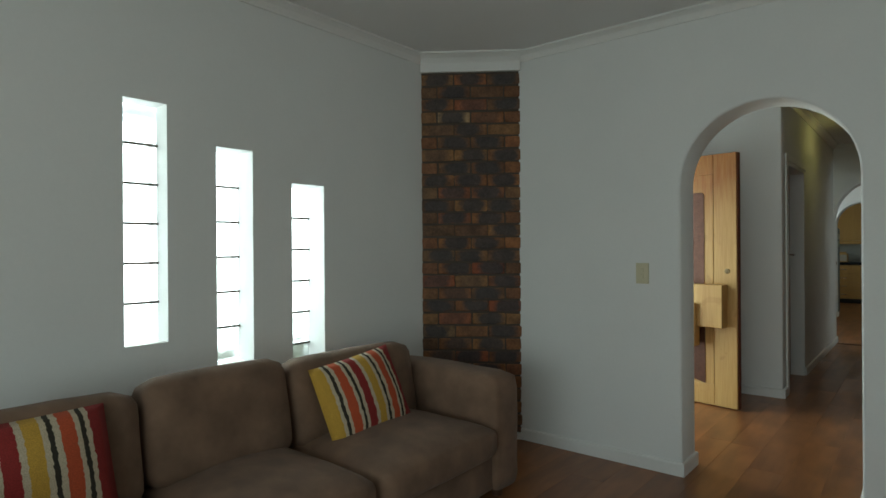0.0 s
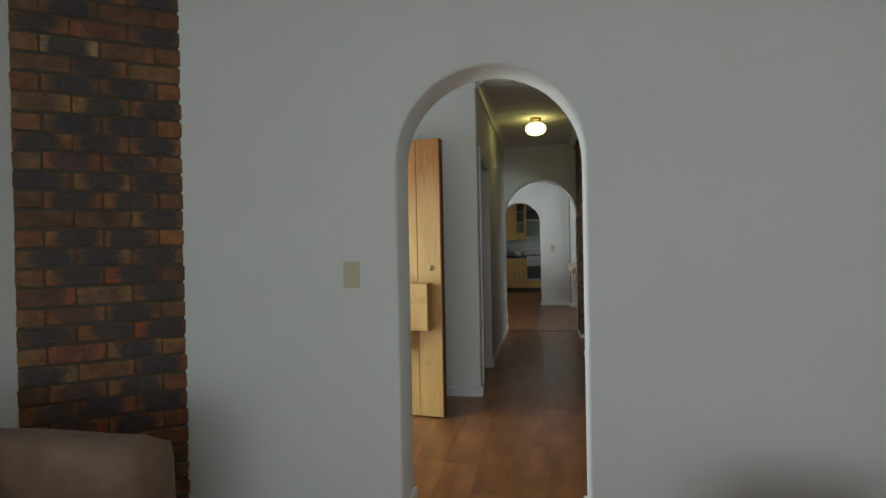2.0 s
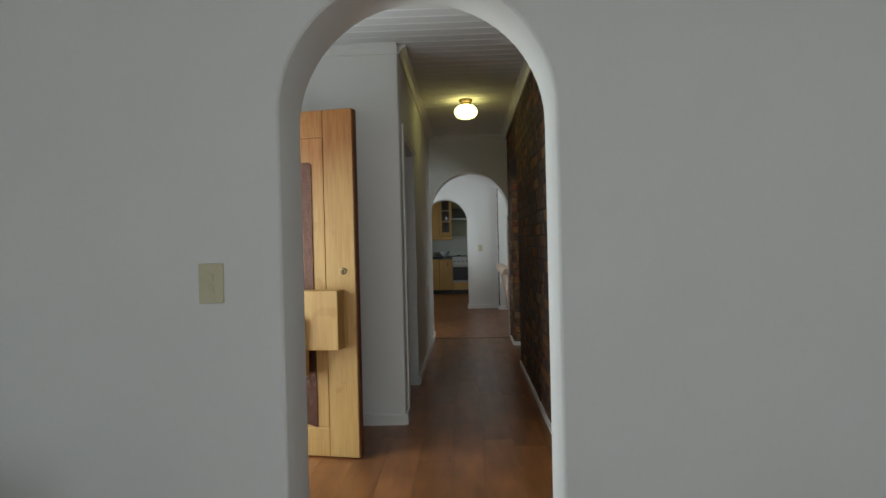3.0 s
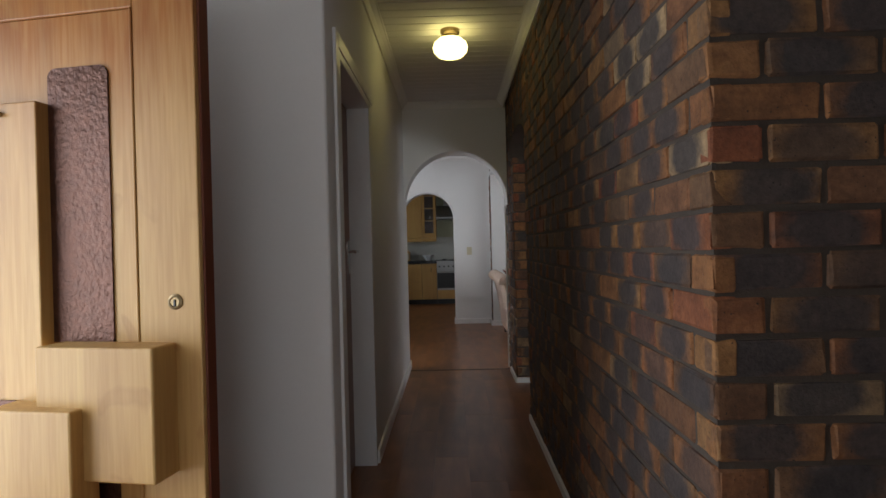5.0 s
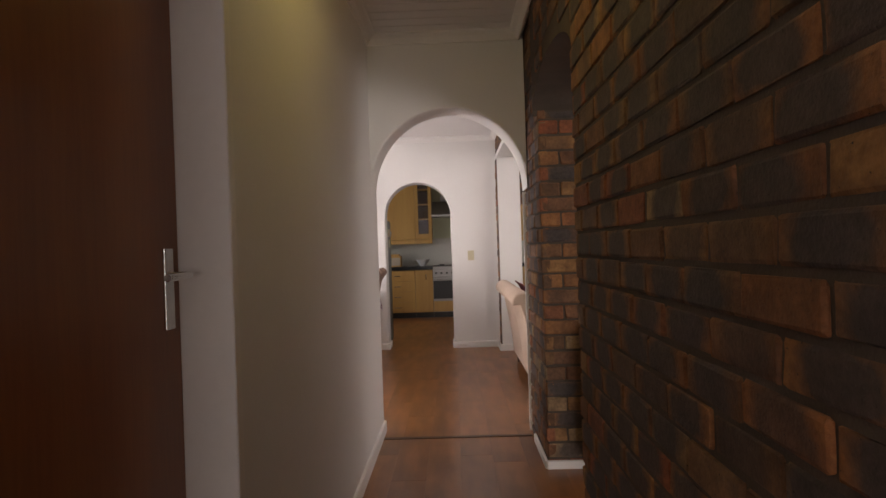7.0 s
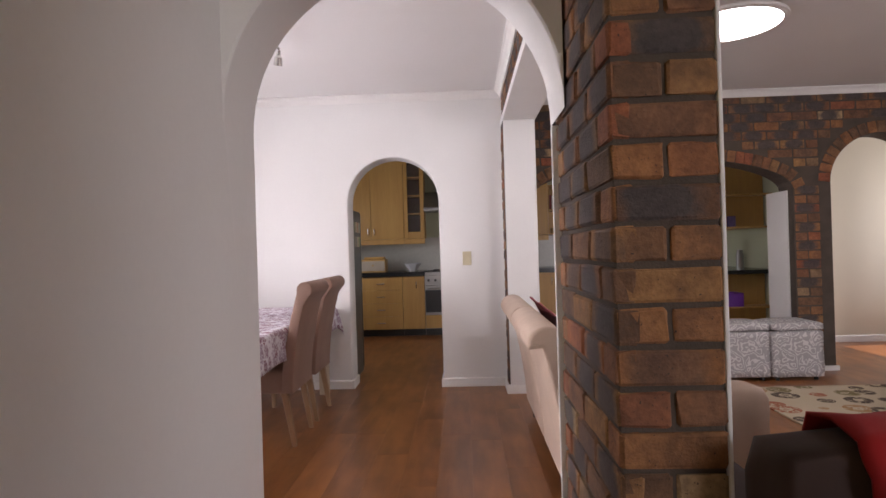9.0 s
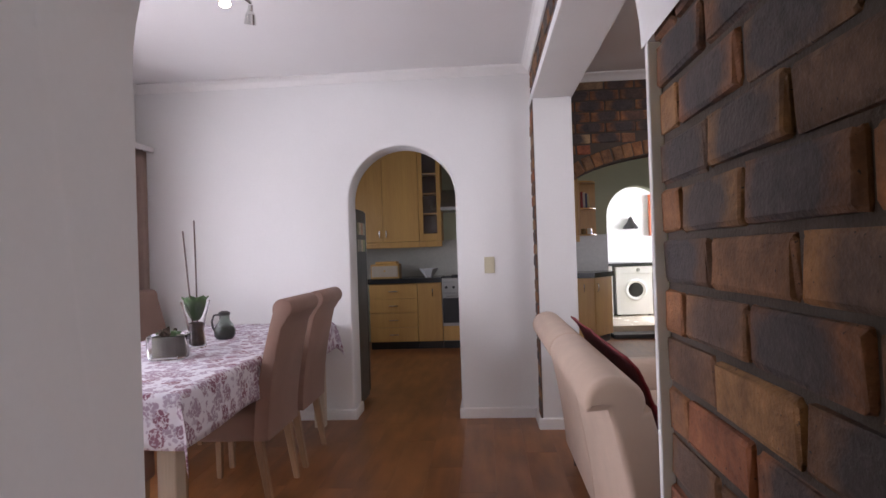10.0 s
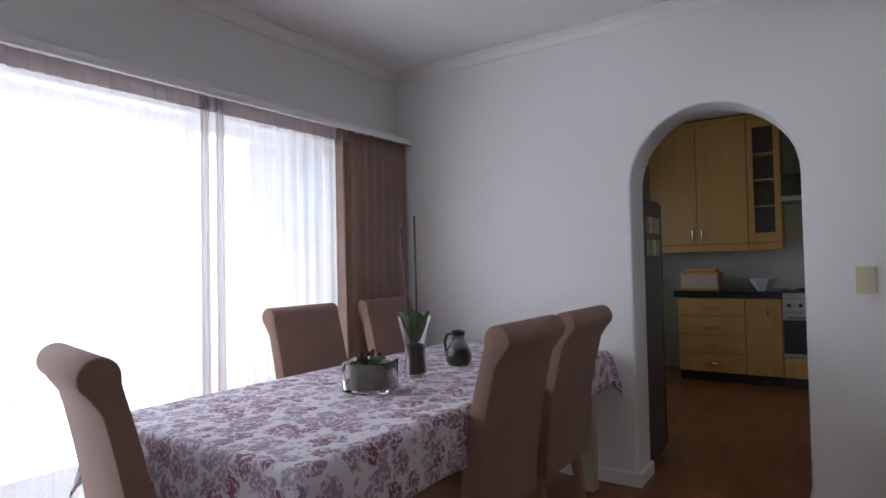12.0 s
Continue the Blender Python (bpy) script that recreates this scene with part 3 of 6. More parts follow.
# kitchen and laundry
arched_wall("wall_arch_laundry", -2.8, 3.1, TOP, [(1.235, 2.033, 1.66, 0.41)], KIT_N, KIT_N + 0.18, GREEN, "pale green plastered wall with an archway to the laundry")
# unseen opening, added to bring light into the kitchen
solid("wall_kitchen_west", "white plastered wall with an unseen window added for light", "wall", PAINT, (-2.8, -2.6, 13.28, 14.4, 0, TOP), (-2.8, -2.6, 15.9, KIT_N, 0, TOP), (-2.8, -2.6, 14.4, 15.9, 0, 1.0), (-2.8, -2.6, 14.4, 15.9, 2.1, TOP))
solid("wall_kitchen_east", "pale green kitchen side wall", "wall", GREEN, (2.945, 2.995, 13.61, KIT_N, 0, TOP))
solid("wall_passage_west", "cream plastered passage wall", "wall", CREAM, (3.0, 3.06, 13.61, 14.87, 0, TOP))
# the gap in the east side is an unseen window added for brightness
solid("wall_laundry", "bright white laundry wall", "wall", PAINT, (0.4, 3.5, 19.3, 19.5, 0, TOP + 0.15), (0.4, 0.6, 17.1, 19.3, 0, TOP + 0.15), (3.3, 3.5, 17.1, 17.5, 0, TOP + 0.15), (3.3, 3.5, 19.0, 19.3, 0, TOP + 0.15), (3.3, 3.5, 17.5, 19.0, 0, 1.0), (3.3, 3.5, 17.5, 19.0, 2.2, TOP + 0.15))
solid("splashback", "pale grey tiled splashback above the worktops", "splashback", plain("pale_grey_tile", (0.51, 0.51, 0.45), 0.25, var=0.05, scale=5, fine=30, relief=0.03), (-2.6, 1.23, KIT_N - 0.012, KIT_N - 0.002, 0.9, 1.42))

solid("splashback_laundry_arch", "grey-green painted dado beside the laundry archway", "splashback", plain("grey_green_dado", (0.34, 0.34, 0.25), 0.45, var=0.05, scale=4, fine=50, relief=0.03), (2.05, 2.944, KIT_N - 0.010, KIT_N - 0.002, 0.0, 1.40))

# ceilings
solid("ceiling_living", "white flat ceiling", "ceiling", CEIL, (-3.1, 2.1, -2.6, 3.84, TOP, TOP + 0.15))
bm = bmesh.new()
add_box(bm, -2.8, 2.1, 3.84, 9.6, TOP + 0.012, TOP + 0.15)
y = 3.96
while y < 9.5:
    add_box(bm, -2.56, 2.0, y, y + 0.104, TOP, TOP + 0.012, 0.004, 1)
    y += 0.11
tagged(part("ceiling_corridor", bm, CEIL), "cream painted boarded ceiling with fine grooves", "ceiling", kind="structure")
solid("ceiling_dining", "white flat dining room ceiling", "ceiling", CEIL, (-3.4, 0.06, 9.6, 13.2, TOP, TOP + 0.15))
solid("ceiling_lounge", "white flat lounge ceiling", "ceiling", CEIL, (0.06, 5.4, 9.6, 15.0, TOP, TOP + 0.15), (2.1, 5.4, 4.8, 9.6, TOP, TOP + 0.15))
solid("ceiling_kitchen", "white flat kitchen ceiling", "ceiling", CEIL, (-2.8, 3.1, 13.2, 19.5, TOP + 0.155, TOP + 0.3), (3.1, 3.5, 17.0, 19.5, TOP + 0.155, TOP + 0.3))

# cornices and baseboards
COVE = [(0, 0), (0, -0.062), (0.012, -0.062), (0.016, -0.052), (0.03, -0.03), (0.052, -0.014), (0.062, -0.012), (0.062, 0)]


def run(name, profile, stretches, label, z, material=TRIM):
    """Mouldings along walls: (start, end, way out of the wall)."""
    bm = bmesh.new()
    for (ax, ay), (bx, by), (ox, oy) in stretches:
        a = [bm.verts.new((ax + ox * d, ay + oy * d, z + h)) for d, h in profile]
        b = [bm.verts.new((bx + ox * d, by + oy * d, z + h)) for d, h in profile]
        n = len(profile)
        bm.faces.new(a)
        bm.faces.new(b[::-1])
        for i in range(n):
            bm.faces.new((a[i], b[i], b[(i + 1) % n], a[(i + 1) % n]))
    bmesh.ops.recalc_face_normals(bm, faces=bm.faces)
    return tagged(part(name, bm, material), label, "trim", kind="structure")


DG = Vector((0.402, -0.544)).normalized()
run("cornice", COVE, [((-2.874, -2.4), (-2.874, 3.30), (1, 0)), ((-2.874, 3.318), (-2.33, 3.715), (DG.x * 1.5, DG.y * 1.5)), ((-2.33, LIV_N0), (1.9, LIV_N0), (0, -1)), ((1.9, -2.4), (1.9, LIV_N0), (-1, 0))], "white coved cornice of the living room", TOP)
run("cornice_corridor", COVE, [((COR_W, HALL_N), (COR_W, ARCH2_0), (1, 0)), ((BRK_W, 5.0), (BRK_W, ARCH2_0), (-1, 0)), ((COR_W, ARCH2_0), (BRK_W, ARCH2_0), (0, -1)), ((-2.45, HALL_N), (COR_W, HALL_N), (0, -1)), ((-2.45, 3.965), (-2.45, HALL_N), (1, 0)), ((-2.45, LIV_N1), (1.9, LIV_N1), (0, 1)), ((BRK_W, 5.0), (1.9, 5.0), (0, -1))], "white coved cornice of the corridor", TOP)
run("cornice_dining", COVE, [((WIN_X, DIN_N0), (-0.11, DIN_N0), (0, -1)), ((WIN_X, 9.7), (WIN_X, DIN_N0), (1, 0)), ((-0.095, 9.7), (-0.095, DIN_N0), (-1, 0)), ((WIN_X, ARCH2_1), (-0.16, ARCH2_1), (0, 1))], "white coved cornice of the dining room", TOP)
run("cornice_lounge", COVE, [((0.17, LOUNGE_N), (5.2, LOUNGE_N), (0, -1)), ((0.16, 9.7), (0.16, LOUNGE_N), (1, 0))], "white coved cornice of the lounge", TOP)
SKIRT = [(0, 0), (0.016, 0), (0.016, 0.066), (0.012, 0.074), (0, 0.076)]
run("baseboard", SKIRT, [((-2.33, LIV_N0), (-1.278, LIV_N0), (0, -1)), ((-1.278, LIV_N0 - 0.016), (-1.278, LIV_N1), (1, 0)), ((-0.447, LIV_N0), (1.9, LIV_N0), (0, -1)), ((-0.447, LIV_N0 - 0.016), (-0.447, LIV_N1), (-1, 0)), ((-2.874, -2.4), (-2.874, 3.3), (1, 0)),
                         ((-2.45, HALL_N), (COR_W, HALL_N), (0, -1)), ((COR_W, HALL_N), (COR_W, 6.15), (1, 0)), ((COR_W, 7.14), (COR_W, ARCH2_0), (1, 0)), ((COR_W, ARCH2_0), (COR_W, ARCH2_1), (1, 0))], "white painted skirting board", 0)
run("baseboard_brick", [(0, 0), (0.014, 0), (0.014, 0.042), (0, 0.045)], [((BRK_W, 5.0), (BRK_W, 7.90), (-1, 0)), ((-0.157, 9.02), (-0.157, 9.5), (-1, 0)), ((-0.16, 9.022), (0.07, 9.022), (0, -1)), ((2.60, LOUNGE_N), (2.96, LOUNGE_N), (0, -1)), ((-2.874, 3.318), (-2.33, 3.715), (DG.x, DG.y))], "white painted strip at the foot of the brickwork", 0)
run("baseboard_dining", SKIRT, [((WIN_X, DIN_N0), (-1.487, DIN_N0), (0, -1)), ((-1.487, DIN_N0 - 0.016), (-1.487, DIN_N1), (1, 0)), ((-0.676, DIN_N0), (-0.118, DIN_N0), (0, -1)), ((-0.676, DIN_N0 - 0.016), (-0.676, DIN_N1), (-1, 0)), ((-0.118, 12.73), (-0.118, DIN_N0), (-1, 0)), ((-0.13, 12.73), (0.16, 12.73), (0, -1)), ((WIN_X, ARCH2_1), (COR_W - 0.03, ARCH2_1), (0, 1)), ((2.96, 14.87), (5.2, 14.87), (0, -1))], "white painted skirting board of the dining room", 0)
solid("threshold_strip", "dark wood strip where two floors meet", "trim", DARK_WOOD, (COR_W - 0.03, -0.17, 9.585, 9.62, -0.006, 0.004))

# ---- soft shapes ----
def pillow(bm, w, d, h, at=(0, 0, 0), m=None, n=10, puff=0.5, pinch=0.06):
    """A stuffed cushion w x d, h thick in the middle, with drawn-in sides."""
    grid = {}
    rng = random.Random(int(w * 977 + d * 131 + h * 71))
    for side in (1, -1):
        for i in range(n + 1):
            for j in range(n + 1):
                a, b = 2 * i / n - 1, 2 * j / n - 1
                edge = max(abs(a), abs(b)) >= 0.999
                if edge and side < 0:
                    grid[i, j, -1] = grid[i, j, 1]
                    continue
                k = ((1 - a * a) * (1 - b * b)) ** puff
                x = a * w / 2 * (1 - pinch * (1 - b * b) * abs(a) ** 3 * -0.4 - pinch * 0.5 * (1 - b * b))
                y = b * d / 2 * (1 - pinch * 0.5 * (1 - a * a))
                z = side * h / 2 * k + 0.004 * rng.uniform(-1, 1) * (not edge)
                grid[i, j, side] = bm.verts.new((x, y, z))
        for i in range(n):
            for j in range(n):
                q = [grid[i, j, side], grid[i + 1, j, side], grid[i + 1, j + 1, side], grid[i, j + 1, side]]
                bm.faces.new(q if side > 0 else q[::-1])
    vs = list({v for v in grid.values()})
    bmesh.ops.transform(bm, verts=vs, matrix=Matrix.Translation(at) @ (m or Matrix()))


def padded(x0, x1, y0, y1, z0, z1, bevel=0.05, crown=0.0, sag=0.0, seed=0):
    """An upholstered block with round edges, a crowned top and slight unevenness."""
    bm = bmesh.new()
    add_box(bm, x0, x1, y0, y1, z0, z1)
    bmesh.ops.subdivide_edges(bm, edges=bm.edges[:], cuts=7, use_grid_fill=True)
    cx, cy, cz = (x0 + x1) / 2, (y0 + y1) / 2, (z0 + z1) / 2
    hx, hy, hz = (x1 - x0) / 2, (y1 - y0) / 2, (z1 - z0) / 2
    for v in bm.verts:
        p = v.co - Vector((cx, cy, cz))
        q = Vector((max(-hx + bevel, min(hx - bevel, p.x)), max(-hy + bevel, min(hy - bevel, p.y)), max(-hz + bevel, min(hz - bevel, p.z))))
        o = p - q
        if o.length > 1e-6:
            o = o.normalized() * min(bevel, o.length)
        p = q + o
        k = (1 - (p.x / hx) ** 2) * (1 - (p.y / hy) ** 2)
        if p.z > 0:
            p.z += crown * k * p.z / hz
        p += 0.006 * noise.noise_vector(p * 5 + Vector((seed, seed * 2.3, 0)))
        v.co = p + Vector((cx, cy, cz))
    return bm


def soft_part(name, bm, material, parent, label=""):
    ob = part(name, bm, material, parent, label)
    for p in ob.data.polygons:
        p.use_smooth = True
    return ob


# ---- living room ----
# glass block windows
for k, (a, b, z) in enumerate(WIN3):
    deep = (-3.0, -3.04, -3.048)[k]
    win = thing("window_%d" % (k + 1), pose(deep, (a + b) / 2, z), "narrow glass block window in a white wall", "window", kind="structure")
    hw, bh = (b - a) / 2, 1.085 / 6
    for i in range(6):
        bm = box(-0.035, 0.035, -hw + 0.004, hw - 0.004, i * bh + 0.004, (i + 1) * bh - 0.004, 0.006, 2)
        blk = part("glass_block", bm, BLOCK_GLASS, win)
        blk.visible_shadow = False
    for i in range(1, 6):
        part("mortar_joint", box(-0.034, 0.038, -hw, hw, i * bh - 0.0055, i * bh + 0.0055), MORTAR, win)
    part("window_sill", box(0.036, -2.872 - deep, -hw, hw, -0.004, 0.004, 0.002), TRIM, win)
solid("living_window_frame", "white frame of the added, unseen living room window", "window", TRIM, (-1.8, 1.3, -2.53, -2.47, 0.3, 0.36), (-1.8, 1.3, -2.53, -2.47, 2.04, 2.1), (-1.8, -1.74, -2.53, -2.47, 0.36, 2.04), (1.24, 1.3, -2.53, -2.47, 0.36, 2.04), (-0.28, -0.22, -2.53, -2.47, 0.36, 2.04))


def brown_sofa():
    s = thing("sofa", pose(-2.80, 0.35, 0), "brown microsuede three-seat sofa with loose back cushions", "sofa")
    L = 2.62
    soft_part("base", padded(0.02, 0.90, 0.05, L - 0.05, 0.06, 0.27, 0.03), SUEDE, s)
    soft_part("backrest", padded(0.0, 0.22, 0.03, L - 0.03, 0.10, 0.66, 0.06, seed=2), SUEDE, s)
    for y0 in (0.0, L - 0.24):
        soft_part("arm", padded(0.01, 0.93, y0, y0 + 0.24, 0.05, 0.645, 0.055, 0.015, seed=y0 + 3), SUEDE, s)
    cuts = (0.24, 0.92, 1.56, L - 0.24)
    for i, (a, b) in enumerate(zip(cuts, cuts[1:])):
        soft_part("seat_cushion", padded(0.16, 0.97, a + 0.004, b - 0.004, 0.25, 0.42, 0.06, 0.045, seed=5 + i), SUEDE, s)
        bc = padded(-0.11, 0.11, a + 0.006, b - 0.006, -0.21, 0.21, 0.075, 0.01, seed=9 + i)
        bmesh.ops.transform(bc, verts=bc.verts, matrix=pose(0.315, 0, 0.572 + (0.02 if i == 1 else -0.005), 0, -11, 0))
        soft_part("back_cushion", bc, SUEDE, s)
    for x in (0.08, 0.84):
        for y in (0.10, L - 0.10):
            part("foot", lathe([(0, 0), (0.026, 0), (0.034, 0.065), (0, 0.065)], 12, (x, y, 0)), DARK_WOOD, s, "dark wooden foot")
    return s


brown_sofa()
GOLD_S, CREAM_S, DARK_S, ORANGE_S, RED_S = (0.56, 0.33, 0.05), (0.55, 0.46, 0.33), (0.035, 0.028, 0.018), (0.50, 0.085, 0.03), (0.27, 0.022, 0.02)
CUSHION = stripes("striped_chenille", [(GOLD_S, 3), (CREAM_S, 1), (DARK_S, 1), (CREAM_S, 1), (ORANGE_S, 3), (CREAM_S, 1), (DARK_S, 1), (CREAM_S, 1.2), (RED_S, 3), (CREAM_S, 1.2), (GOLD_S, 3), (CREAM_S, 1.2),
                                       (DARK_S, 1), (CREAM_S, 1.2), (ORANGE_S, 3), (CREAM_S, 1), (DARK_S, 1), (CREAM_S, 1), (RED_S, 3.4)])
for m in (pose(-2.315, 2.255, 0.585, 0, 0, 90) @ pose(0, 0, 0, 68, 0, 0) @ pose(0, 0, 0, 0, 0, 6), pose(-2.33, 0.865, 0.585, 0, 0, 90) @ pose(0, 0, 0, 68, 0, 0)):
    bm = bmesh.new()
    pillow(bm, 0.52, 0.40, 0.15, n=16)
    ob = part("throw_cushion", bm, CUSHION)
    ob.matrix_world = m
    for p in ob.data.polygons:
        p.use_smooth = True
    tagged(ob, "cushion with yellow, red, cream and black stripes on the sofa", "cushion", "striped cushions")


def switch(m, w, h, rockers, label):
    s = thing("light_switch", m, label, "light switch", "light switches")
    part("plate", box(-w / 2, w / 2, -0.009, 0.0, -h / 2, h / 2, 0.003, 2), IVORY, s)
    for i in range(rockers):
        z = (i - (rockers - 1) / 2) * h * 0.3
        part("rocker", box(-0.009, 0.009, -0.0125, -0.009, z - 0.014, z + 0.014, 0.0015, 1, pose(0, 0, 0, 3)), IVORY, s)
    return s


switch(pose(-1.4955, LIV_N0, 1.140), 0.076, 0.121, 2, "ivory double light switch on the white living room wall")
switch(pose(-0.437, DIN_N0, 1.135), 0.076, 0.121, 1, "ivory light switch on the white dining room wall")

ott = thing("red_ottoman", pose(0.30, 2.83, 0, 0, 0, -8), "bright red upholstered ottoman beside the wall", "ottoman")
soft_part("seat", padded(-0.31, 0.31, -0.28, 0.28, 0.08, 0.42, 0.04, 0.01), BRIGHT_RED, ott)
for x in (-0.25, 0.25):
    for y in (-0.22, 0.22):
        part("foot", lathe([(0, 0), (0.02, 0), (0.026, 0.085), (0, 0.085)], 10, (x, y, 0)), DARK_WOOD, ott)

# ---- hall and corridor ----
DW = 1.09
door = thing("door_1", Matrix.Translation((-1.357, 5.345, 0)) @ pose(0, 0, 0.008, 0, 0, math.degrees(math.atan2(-0.172, 1.0))), "carved varnished wooden front door standing open", "door", kind="structure")
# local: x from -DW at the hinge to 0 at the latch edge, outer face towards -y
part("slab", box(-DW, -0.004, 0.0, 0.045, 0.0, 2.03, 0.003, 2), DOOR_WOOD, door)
part("latch_edge", box(-0.004, 0.0035, 0.002, 0.044, 0.0, 2.028, 0.002, 1), DOOR_EDGE, door, "dark red lacquered edge")
part("inner_face", box(-DW + 0.002, -0.006, 0.045, 0.052, 0.002, 2.028, 0.002, 1), INNER_DOOR, door)
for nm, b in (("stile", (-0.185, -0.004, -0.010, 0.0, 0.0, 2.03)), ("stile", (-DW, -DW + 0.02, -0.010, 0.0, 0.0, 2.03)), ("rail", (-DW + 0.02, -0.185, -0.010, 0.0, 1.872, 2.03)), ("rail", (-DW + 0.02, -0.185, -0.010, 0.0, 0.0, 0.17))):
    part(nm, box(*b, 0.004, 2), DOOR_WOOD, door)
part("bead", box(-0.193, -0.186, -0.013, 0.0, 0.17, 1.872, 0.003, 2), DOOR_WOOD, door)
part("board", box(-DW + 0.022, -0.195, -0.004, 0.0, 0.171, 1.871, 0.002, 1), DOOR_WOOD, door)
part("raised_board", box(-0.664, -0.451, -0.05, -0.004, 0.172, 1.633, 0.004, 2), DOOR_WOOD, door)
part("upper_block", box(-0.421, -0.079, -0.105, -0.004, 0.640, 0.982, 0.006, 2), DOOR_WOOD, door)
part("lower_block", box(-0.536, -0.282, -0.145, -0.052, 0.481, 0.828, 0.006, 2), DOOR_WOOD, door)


def hammered(outline, y0):
    bm = bmesh.new()
    add_prism(bm, outline, "y", y0 - 0.006, y0)
    return bm


pts = [(-0.451, 0.98), *arc(-0.425, 1.702, 0.026, 180, 90, 5), *arc(-0.29, 1.702, 0.026, 90, 0, 5), (-0.264, 0.98)]
part("hammered_panel", hammered(pts, -0.004), HAMMERED, door, "dark hammered copper inlay")
part("hammered_panel", hammered([(-0.45, 0.22), (-0.26, 0.17), (-0.26, 0.64), (-0.45, 0.64)], -0.004), HAMMERED, door, "dark hammered copper inlay")
part("hammered_panel", hammered([(-0.668, 0.828), (-0.536, 0.828), (-0.536, 0.470), (-0.668, 0.458), (-0.668, 0.555), (-0.775, 0.612), (-0.668, 0.735)], -0.05), HAMMERED, door, "dark hammered copper inlay")
part("keyhole_plate", lathe([(0, 0), (0.021, 0), (0.021, 0.003), (0.015, 0.006), (0.012, 0.004), (0, 0.004)], 20, (-0.077, -0.010, 1.088), pose(0, 0, 0, 90)), BRASS, door, "aged brass key plate")
part("keyhole", box(-0.080, -0.074, -0.0165, -0.012, 1.076, 1.094, 0.001, 1), BLACK, door)
part("door_hook", lathe([(0, 0), (0.007, 0), (0.005, 0.01), (0.009, 0.016), (0, 0.022)], 12, (-0.563, -0.05, 1.603), pose(0, 0, 0, 90)), BRASS, door)
solid("door_frame_front", "dark wooden frame of the front doorway", "door frame", DARK_WOOD, (-2.60, -2.43, 4.05, 4.10, 0, 2.06), (-2.60, -2.43, 5.545, 5.58, 0, 2.06), (-2.60, -2.405, 4.03, 5.64, 2.06, 2.15))

cd = thing("door_2", pose(COR_W - 0.12, 6.23, 0.006), "closed brown veneered door in a white frame", "door", kind="structure")
part("leaf", box(-0.04, 0.0, 0.0, 0.868, 0, 2.0, 0.002, 1), INNER_DOOR, cd)
hd = part("handle_plate", box(0.0, 0.006, 0.793, 0.833, 1.08, 1.26, 0.002, 2), CHROME, cd)
part("lever", tube([(0.004, 0.813, 1.20), (0.045, 0.813, 1.20), (0.055, 0.803, 1.20), (0.056, 0.70, 1.198)], 0.008, 10), CHROME, hd)
fr = thing("door_frame", pose(0, 0, 0), "white painted door frame in the corridor wall", "door frame", kind="structure")
part("jamb", box(COR_W - 0.2, COR_W + 0.012, 6.19, 6.228, 0, 2.04, 0.003, 1), TRIM, fr)
part("jamb", box(COR_W - 0.2, COR_W + 0.004, 7.100, 7.14, 0, 2.04, 0.003, 1), TRIM, fr)
part("head", box(COR_W - 0.2, COR_W + 0.010, 6.228, 7.100, 2.004, 2.04, 0.003, 1), TRIM, fr)
part("architrave", box(COR_W + 0.0, COR_W + 0.014, 6.13, 6.19, 0, 2.10, 0.004, 2), TRIM, fr)
part("architrave", box(COR_W + 0.0, COR_W + 0.014, 6.19, 7.20, 2.04, 2.10, 0.004, 2), TRIM, fr)

cl = thing("ceiling_lamp", pose(-0.685, 7.60, TOP), "lit round glass ceiling lamp with a brass cap", "ceiling lamp")
part("cap", lathe([(0, 0), (0.062, 0), (0.062, -0.02), (0.05, -0.035), (0.05, -0.055), (0, -0.055)], 28), BRASS, cl)
soften(part("globe", lathe([(0.048, -0.05), (0.075, -0.06), (0.103, -0.085), (0.112, -0.112), (0.105, -0.142), (0.08, -0.168), (0.045, -0.180), (0, -0.184)], 32), LAMP_GLASS, cl, "lit ribbed glass globe"), 80)

# ---- dining room ----
win = thing("window_4", pose(WIN_X - 0.15, 9.62, 0.12), "wide aluminium sliding window behind sheer curtains", "window", kind="structure")
ALU = plain("white_aluminium", (0.66, 0.66, 0.65), 0.4, 0.0, 0.05)
for b in ((-0.03, 0.03, 0.0, 2.90, 0.0, 0.05), (-0.03, 0.03, 0.0, 2.90, 1.85, 1.90), (-0.03, 0.03, 0.0, 0.05, 0.05, 1.85), (-0.03, 0.03, 2.85, 2.90, 0.05, 1.85), (-0.03, 0.03, 1.84, 1.90, 0.05, 1.85), (-0.02, 0.02, 0.93, 0.97, 0.05, 1.85), (-0.02, 0.02, 0.05, 1.84, 0.58, 0.61)):
    part("window_frame", box(*b, 0.003, 1), ALU, win)
for a, b in ((0.05, 0.93), (0.97, 1.84), (1.90, 2.85)):
    g = part("pane", box(-0.003, 0.003, a, b, 0.05, 1.85), CLEAR, win)
    g.visible_shadow = False


